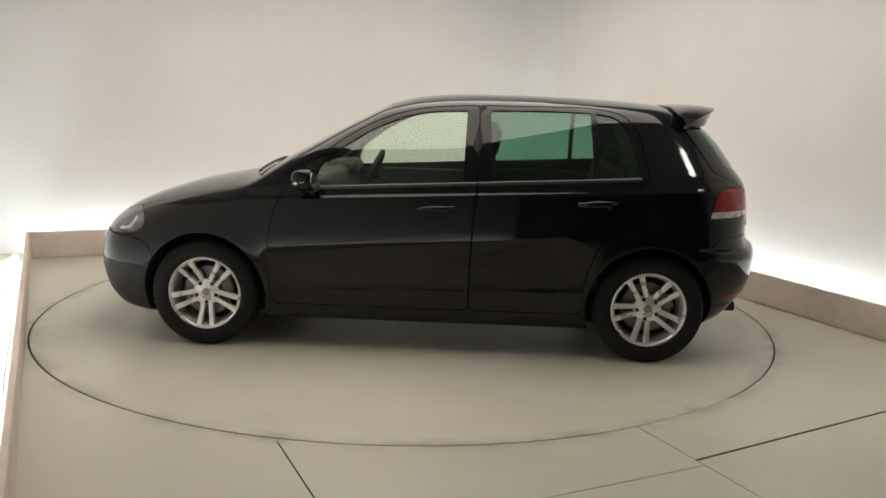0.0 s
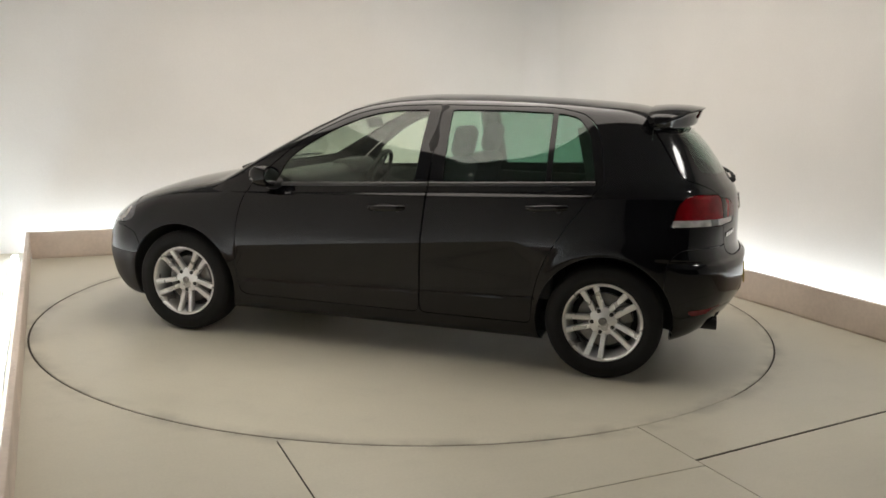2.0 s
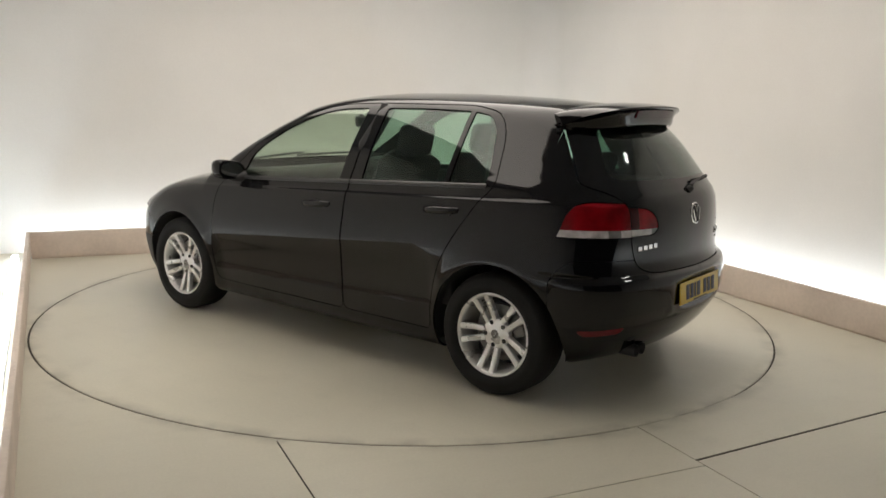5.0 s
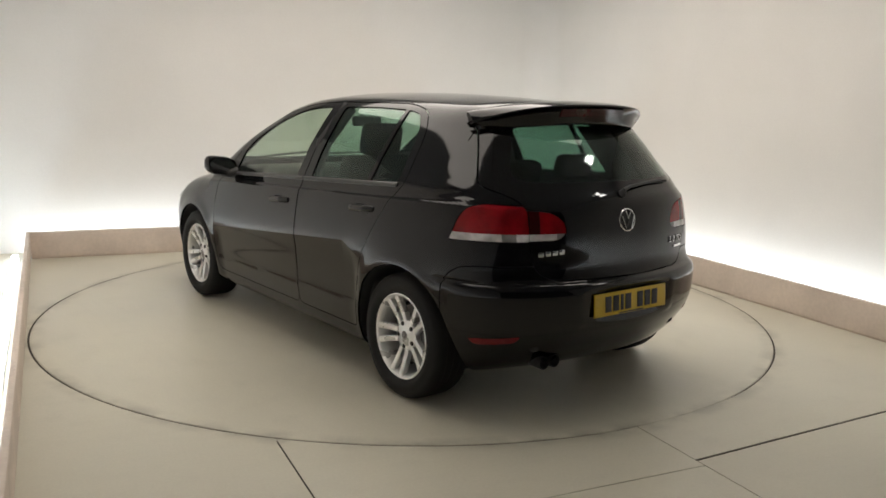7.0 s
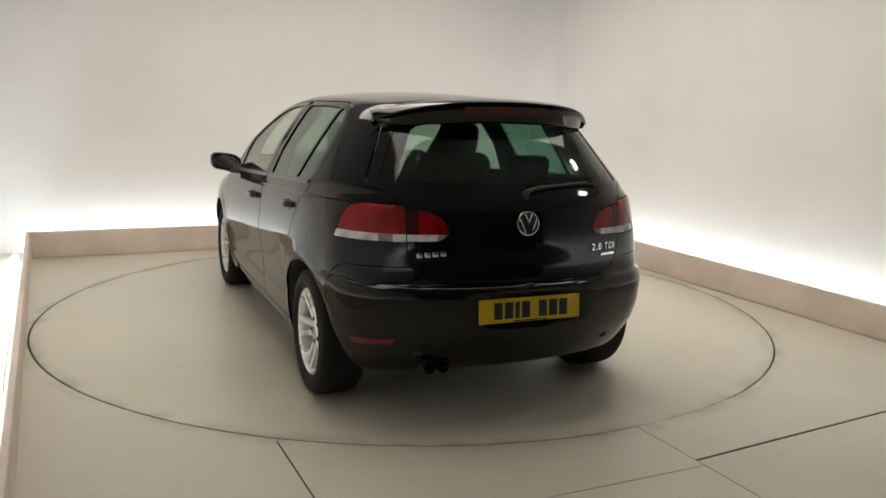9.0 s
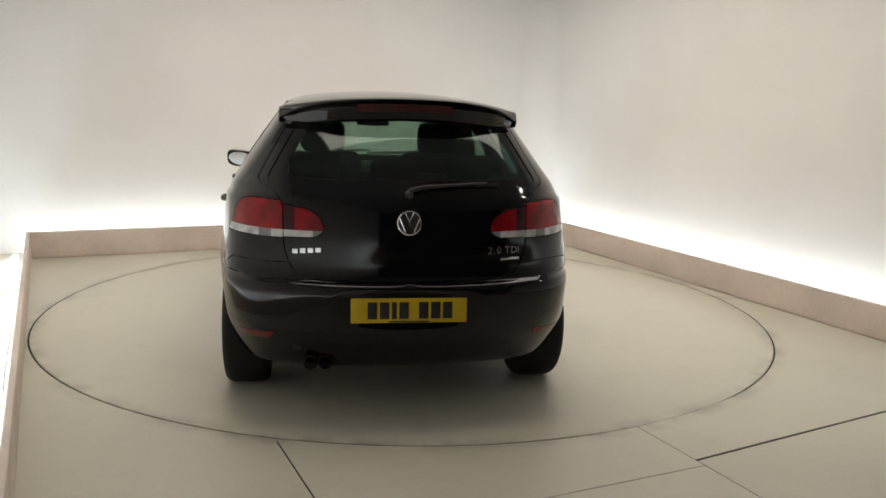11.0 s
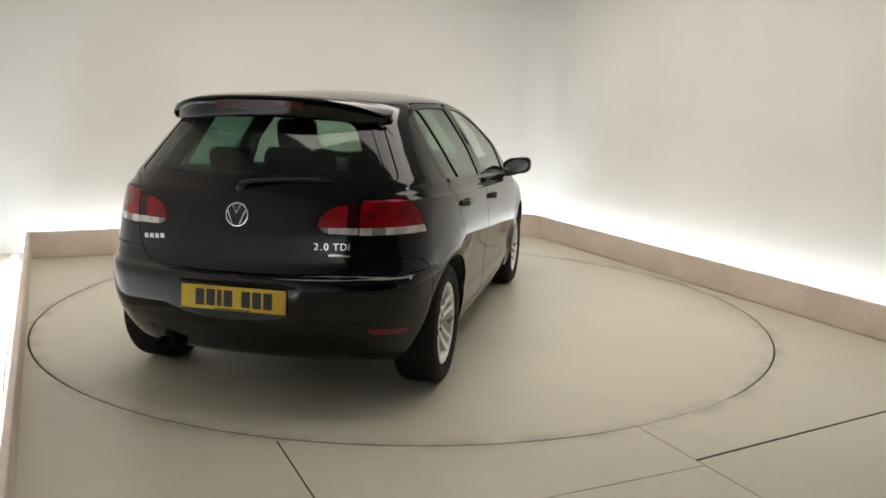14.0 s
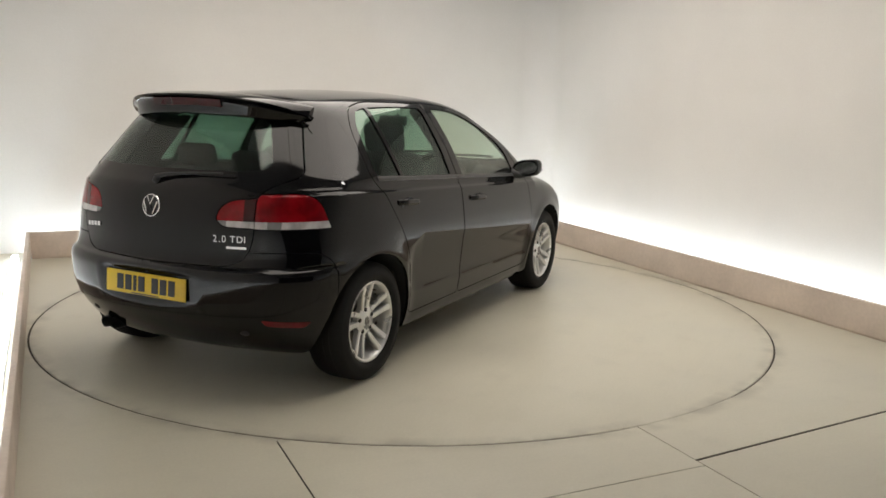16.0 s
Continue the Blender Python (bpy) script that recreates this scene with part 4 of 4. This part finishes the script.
def wing_mirror(car, s):
    e = new("wing_mirror")
    e.parent = car
    bm = bmesh.new()
    bmesh.ops.create_uvsphere(bm, u_segments=28, v_segments=18, radius=1.0)
    for v in bm.verts:
        x, y, z = v.co
        k = 1 - 0.22 * (1 - y) * 0.5
        x = max(x, -0.45) if x < 0 else x
        q = (abs(z) ** 0.65) * (1 if z > 0 else -1)
        v.co = (0.665 + 0.085 * x, s * (0.930 + 0.104 * (abs(y) ** 0.7) * (1 if y > 0 else -1)), 1.004 + 0.067 * q * k + 0.012 * y)
    bmesh.ops.recalc_face_normals(bm, faces=bm.faces)
    part("mirror_housing", bm, PAINT, e)
    bm = bmesh.new()
    ring = [bm.verts.new((0.624, s * (0.932 + 0.086 * math.cos(a)), 1.004 + 0.047 * math.sin(a) + 0.010 * math.cos(a))) for a in np.linspace(0, 2 * math.pi, 29)[:-1]]
    bm.faces.new(ring)
    r = bmesh.ops.extrude_face_region(bm, geom=bm.faces[:])
    for g in r["geom"]:
        if isinstance(g, bmesh.types.BMVert):
            g.co.x += 0.006
    bmesh.ops.recalc_face_normals(bm, faces=bm.faces)
    part("mirror_glass", bm, CHROME, e, "flat mirror glass")
    bm = bmesh.new()
    tube(bm, [on_side(0.64, 0.965, s, -0.01), Vector((0.65, s * 0.885, 0.955)), Vector((0.66, s * 0.93, 0.965))], [0.038, 0.030, 0.026], 12)
    part("mirror_foot", bm, PLASTIC, e)
    bm = bmesh.new()
    tube(bm, [(0.735, s * 0.92, 0.985), (0.740, s * 0.955, 0.987), (0.725, s * 1.00, 0.99), (0.700, s * 1.026, 0.993)], 0.008, 8)
    part("indicator_strip", bm, WHITE_LENS, e, "clear indicator strip")


def spoiler(car):
    bm = bmesh.new()
    n, rows = 56, []
    for i in range(n + 1):
        y = -0.585 + 1.17 * i / n
        q = abs(y) / 0.585
        xt = -1.735 + 0.255 * q ** 3.2
        zt = 1.464 - 0.055 * q ** 2.4 - 0.040 * q ** 6
        x0 = -1.455 + 0.02 * q
        z0 = float(top_z(np.array(x0), np.array(y))) + 0.004
        th = 0.088 * (1 - q ** 7) + 0.008
        sec = [(x0, z0 - 0.012), (x0, z0)]
        for t in (0.35, 0.7, 0.92):
            sec.append((x0 + (xt - x0) * t, z0 + (zt - z0) * t + 0.012 * math.sin(math.pi * t)))
        sec += [(xt, zt), (xt - 0.001, zt - 0.008), (xt + 0.012, zt - 0.014), (xt + 0.030, zt - th * 0.45), (xt + 0.036, zt - th * 0.85), (xt + 0.045, zt - th),
                (xt + (x0 - xt) * 0.45, zt - th * 0.95 - 0.02 * q ** 4)]
        rows.append([bm.verts.new((x, y, z)) for x, z in sec])
    k = len(rows[0])
    for a, b in zip(rows, rows[1:]):
        for j in range(k):
            bm.faces.new((a[j], a[(j + 1) % k], b[(j + 1) % k], b[j]))
    bm.faces.new(rows[0])
    bm.faces.new(rows[-1][::-1])
    bmesh.ops.recalc_face_normals(bm, faces=bm.faces)
    sp = part("roof_spoiler", bm, PAINT, car)
    bm = bmesh.new()
    rows = []
    for i in range(25):
        y = -0.22 + 0.44 * i / 24
        q = abs(y) / 0.585
        xt, zt = -1.735 + 0.255 * q ** 3.2, 1.464 - 0.055 * q ** 2.4
        rows.append([bm.verts.new(c) for c in ((xt + 0.04, y, zt - 0.020), (xt + 0.012, y, zt - 0.021), (xt + 0.026, y, zt - 0.058), (xt + 0.045, y, zt - 0.060))])
    for a, b in zip(rows, rows[1:]):
        for j in range(4):
            bm.faces.new((a[j], a[(j + 1) % 4], b[(j + 1) % 4], b[j]))
    bm.faces.new(rows[0])
    bm.faces.new(rows[-1][::-1])
    bmesh.ops.recalc_face_normals(bm, faces=bm.faces)
    part("brake_light", bm, DEEP_RED, sp, "dark red high brake light")


def badge(tailgate):
    e = tailgate
    m = rear_pose(0, 0.925, 0.002) @ pose(0, 0, 0, 90)
    bm = bmesh.new()
    lathe(bm, [(0.0, -0.001), (0.050, -0.001), (0.056, 0.004)], 44, m @ pose(0, 0, 0, 180))
    part("emblem_disc", bm, PLASTIC, e)
    bm = bmesh.new()
    prof = [(0.051 + 0.006 * math.cos(a), -0.004 + 0.005 * math.sin(a)) for a in np.linspace(0, 2 * math.pi, 9)[:-1]]
    lathe(bm, prof, 48, m, closed=True)
    part("emblem_ring", bm, CHROME, e, "round chrome ring")
    m2 = rear_pose(0, 0.925, 0.006)
    bm = bmesh.new()
    for pts in ([(-0.019, 0.044), (0, 0.006), (0.019, 0.044)], [(-0.044, 0.022), (-0.019, -0.040), (0, -0.004), (0.019, -0.040), (0.044, 0.022)]):
        tube(bm, [m2 @ Vector((a, b, 0)) for a, b in pts], 0.0045, 8)
    part("emblem_stroke", bm, CHROME, e, "chrome zigzag strokes")


def tail_writing(tailgate):
    # model name as plain bars, engine size in letters
    for i in range(4):
        y = 0.502 - 0.034 * i
        bm = bmesh.new()
        box(bm, -0.013, 0.013, -0.011, 0.011, 0.0, 0.004, 0.0015)
        bmesh.ops.transform(bm, matrix=rear_pose(y, 0.788 + 0.003 * i, 0.001), verts=bm.verts)
        part("name_bar", bm, CHROME, tailgate)

    y = -0.362
    for ch, wide in (("2", 0.030), (".", 0.014), ("0", 0.040), ("T", 0.030), ("D", 0.034), ("I", 0.014)):
        cu = bpy.data.curves.new("letter", "FONT")
        cu.body, cu.size, cu.extrude = ch, 0.046, 0.002
        tmp = new("letter_outline", cu)
        me = bpy.data.meshes.new_from_object(tmp.evaluated_get(bpy.context.evaluated_depsgraph_get()))
        bpy.data.objects.remove(tmp)
        me.transform(rear_pose(y, 0.780, 0.004))
        me.materials.append(CHROME)
        ob = new("letter", me)
        ob.parent = tailgate
        tagged(ob, "chrome letter of the engine name")
        y -= wide
    bm = bmesh.new()
    box(bm, -0.05, 0.05, -0.006, 0.006, 0, 0.003, 0.001)
    bmesh.ops.transform(bm, matrix=rear_pose(-0.475, 0.755, 0.001), verts=bm.verts)
    part("name_bar", bm, CHROME, tailgate, "small chrome line of lettering")


def number_plate(car):
    m = pose(-2.012, 0, 0.540, 0, 0, 0) @ Matrix(((0, 0, -1, 0), (-1, 0, 0, 0), (0, 1, 0, 0), (0, 0, 0, 1))) @ pose(0, 0, 0, -4)
    bm = bmesh.new()
    box(bm, -0.26, 0.26, -0.0555, 0.0555, 0, 0.006, 0.002)
    bmesh.ops.transform(bm, matrix=m, verts=bm.verts)
    plate = part("number_plate", bm, YELLOW, car, "yellow rear number plate with plain black bars")
    x = -0.186
    for i in range(7):
        w = 0.022 if i in (2,) else 0.043
        bm = bmesh.new()
        box(bm, x, x + w, -0.038, 0.038, 0.0055, 0.008, 0.001)
        bmesh.ops.transform(bm, matrix=m, verts=bm.verts)
        part("character_bar", bm, INK, plate)
        x += w + (0.011 if i != 3 else 0.045)
    bm = bmesh.new()
    box(bm, -0.09, 0.09, -0.053, -0.047, 0.0055, 0.0072, 0.0005)
    bmesh.ops.transform(bm, matrix=m, verts=bm.verts)
    part("small_print_bar", bm, INK, plate)


def rear_wiper(tailgate):
    bm = bmesh.new()
    c = rear_pose(0.0, 1.045, 0.0)
    lathe(bm, [(0.0, 0.022), (0.012, 0.020), (0.018, 0.012), (0.020, 0.0)], 20, c @ pose(0, 0, 0, 90))
    part("wiper_pivot", bm, PLASTIC, tailgate)
    bm = bmesh.new()
    pts = [on_rear(y, z, o) for y, z, o in ((0.0, 1.052, 0.018), (-0.06, 1.068, 0.018), (-0.20, 1.080, 0.016), (-0.36, 1.088, 0.014))]
    tube(bm, pts, [0.012, 0.009, 0.006, 0.005], 8)
    part("wiper_arm", bm, PLASTIC, tailgate)
    bm = bmesh.new()
    tube(bm, [on_rear(y, 1.082, 0.007) for y in np.linspace(-0.08, -0.42, 8)], 0.007, 6)
    part("wiper_blade", bm, RUBBER, tailgate)


def car():
    e = new("car")
    cut = cut_body()
    IN = [PAINT, PAINT_IN, HEADLINER]
    panel("body_shell", cut, "body_shell", IN, e)
    bonnet = panel("bonnet", cut, "bonnet", [PAINT, PAINT_IN], e)
    panel("front_bumper", cut, "front_bumper", [PAINT, PAINT_IN], e)
    panel("lower_grille", cut, "bumper_lower", [PLASTIC], e, label="black plastic lower front bumper")
    panel("grille", cut, "grille", [PLASTIC], e)
    rb = panel("rear_bumper", cut, "rear_bumper", [PAINT, PAINT_IN], e)
    ws = panel("windscreen", cut, "windscreen", [CLEAR], e, thick=0.005, sink=0.004, label="clear green-tinted windscreen")
    tg = panel("tailgate", cut, "tailgate", IN, e)
    rs = panel("rear_window", cut, "rear_screen", [REAR_TINT], tg, thick=0.005, sink=0.004, label="dark tinted rear window")
    panel("glass_border", cut, "rear_frit", [PAINT, PAINT_IN], tg, thick=0.005, sink=0.004, label="black border of the rear window")
    for s, side in ((1, "left"), (-1, "right")):
        panel("front_wing", cut, "front_wing", [PAINT, PAINT_IN], e, side)
        fd = panel("front_door", cut, "front_door", IN, e, side)
        rd = panel("rear_door", cut, "rear_door", IN, e, side)
        panel("door_window", cut, "front_pane", [CLEAR], fd, side, 0.004, 0.006, "clear green-tinted door window")
        panel("door_window", cut, "rear_pane", [TINTED], rd, side, 0.004, 0.006, "tinted rear door window")
        panel("quarter_window", cut, "quarter_pane", [TINTED], rd, side, 0.004, 0.006, "small tinted fixed quarter window")
        door_trim(fd, 0.66, -0.282, s)
        door_trim(rd, -0.294, -1.205, s)
        door_handle(fd, 0.055, -0.165, 0.853, 0.866, s)
        door_handle(rd, -0.852, -1.075, 0.908, 0.922, s)
        lamp_out = panel("tail_lamp", cut, "outer_lamp_red", [RED_LENS], e, side, 0.03, 0.0, "glossy red outer tail lamp")
        panel("indicator_lens", cut, "outer_lamp_clear", [WHITE_LENS], lamp_out, side, 0.03, 0.0, "clear white lower strip of the lamp")
        panel("tailgate_lamp", cut, "inner_lamp_red", [RED_LENS], tg, side, 0.03, 0.0, "glossy red lamp on the tailgate")
        panel("lamp_edge", cut, "inner_lamp_dark", [DEEP_RED], tg, side, 0.03, 0.0, "dark smoked edge of the lamp")
        panel("reversing_lens", cut, "inner_lamp_clear", [WHITE_LENS], tg, side, 0.03, 0.0, "clear white lower strip of the lamp")
        panel("lamp_cell", cut, "outer_lamp_cell", [GREY_LENS], lamp_out, side, 0.03, 0.0, "grey cell in the clear strip")
        panel("lamp_cell", cut, "inner_lamp_cell", [GREY_LENS], tg, side, 0.03, 0.0, "grey tip of the clear strip")
        panel("rear_reflector", cut, "reflector", [REFLECT_RED], rb, side, 0.01, -0.002, "red bumper reflector")
        head = panel("headlamp", cut, "headlamp_lens", [HEAD_LENS], e, side, 0.03, 0.0, "clear headlamp with bright reflector")
        bm = bmesh.new()
        tube(bm, on_side([1.815, 1.77, 1.735, 1.715, 1.705], [0.668, 0.672, 0.685, 0.712, 0.742], s, 0.001), [0.008, 0.012, 0.012, 0.010, 0.007], 8)
        part("lamp_tube", bm, WHITE_LENS, head, "bright curved lamp tube")
        wing_mirror(e, s)
        for ax in (FRONT_AXLE, REAR_AXLE):
            bm = bmesh.new()
            a0, a1, n = -0.26, math.pi + 0.26, 26
            angles = np.linspace(a0, a1, n + 1)
            lips = on_side(ax + (ARCH_R + 0.004) * np.cos(angles), np.maximum(HUB_Z + (ARCH_R + 0.004) * np.sin(angles), 0.24), 1, -0.012)
            rows = []
            for a, lip in zip(angles, lips):
                prof = [(ARCH_R - 0.002, lip.y), (ARCH_R + 0.012, 0.52), (0.0, 0.50)]
                rows.append([bm.verts.new((ax + r * math.cos(a), s * h, HUB_Z + r * math.sin(a))) for r, h in prof])
            for p, q in zip(rows, rows[1:]):
                for k in range(2):
                    bm.faces.new((p[k], p[k + 1], q[k + 1], q[k]))
            part("arch_liner", bm, PAINT_IN, e)
    for ax, s, ph in ((FRONT_AXLE, 1, 36), (REAR_AXLE, 1, 25), (FRONT_AXLE, -1, 20), (REAR_AXLE, -1, 5)):
        wheel(e, ax, s, ph)
    car_interior(e)
    spoiler(e)
    badge(tg)
    tail_writing(tg)
    number_plate(e)
    rear_wiper(tg)
    for y in (0.365, 0.435):
        bm = bmesh.new()
        lathe(bm, [(0.026, 0.20), (0.030, 0.20), (0.0315, 0.004), (0.030, 0.0), (0.0275, 0.004), (0.026, 0.15)], 28, pose(-1.885, y, 0.262, 0, 0, -90) )
        part("exhaust_tip", bm, DARK_STEEL, e, "dull steel exhaust tip")
    # front wipers
    for y0, y1 in ((0.55, -0.02), (0.0, -0.52)):
        bm = bmesh.new()
        pts = []
        for t in np.linspace(0, 1, 7):
            y = y0 + (y1 - y0) * t
            x = 1.06 - 0.10 * abs(y) ** 2 - 0.05 * t
            pts.append((x, y, float(top_z(np.array(x), np.array(y))) + 0.016))
        tube(bm, pts, 0.009, 6)
        part("windscreen_wiper", bm, PLASTIC, ws)
    tagged(e, "shiny black five-door hatchback with silver alloy wheels on turntable", "car")
    return e


CAR = car()


# ---- what moves: the turntable and the car on it turn together ----
def motions():
    yaw = [175.02, 168.16, 161.22, 154.21, 147.14, 140.02, 132.85, 125.66, 118.45, 111.22, 104.00, 96.79, 89.59, 82.43, 75.30, 68.23, 61.22]
    walk(CAR, [(t, pose(0, 0, 0, 0, 0, a) @ pose(-0.183, 0.259, 0)) for t, a in enumerate(yaw)])
    walk(TABLE, [(t, pose(0, 0, 0, 0, 0, a)) for t, a in enumerate(yaw)])


motions()
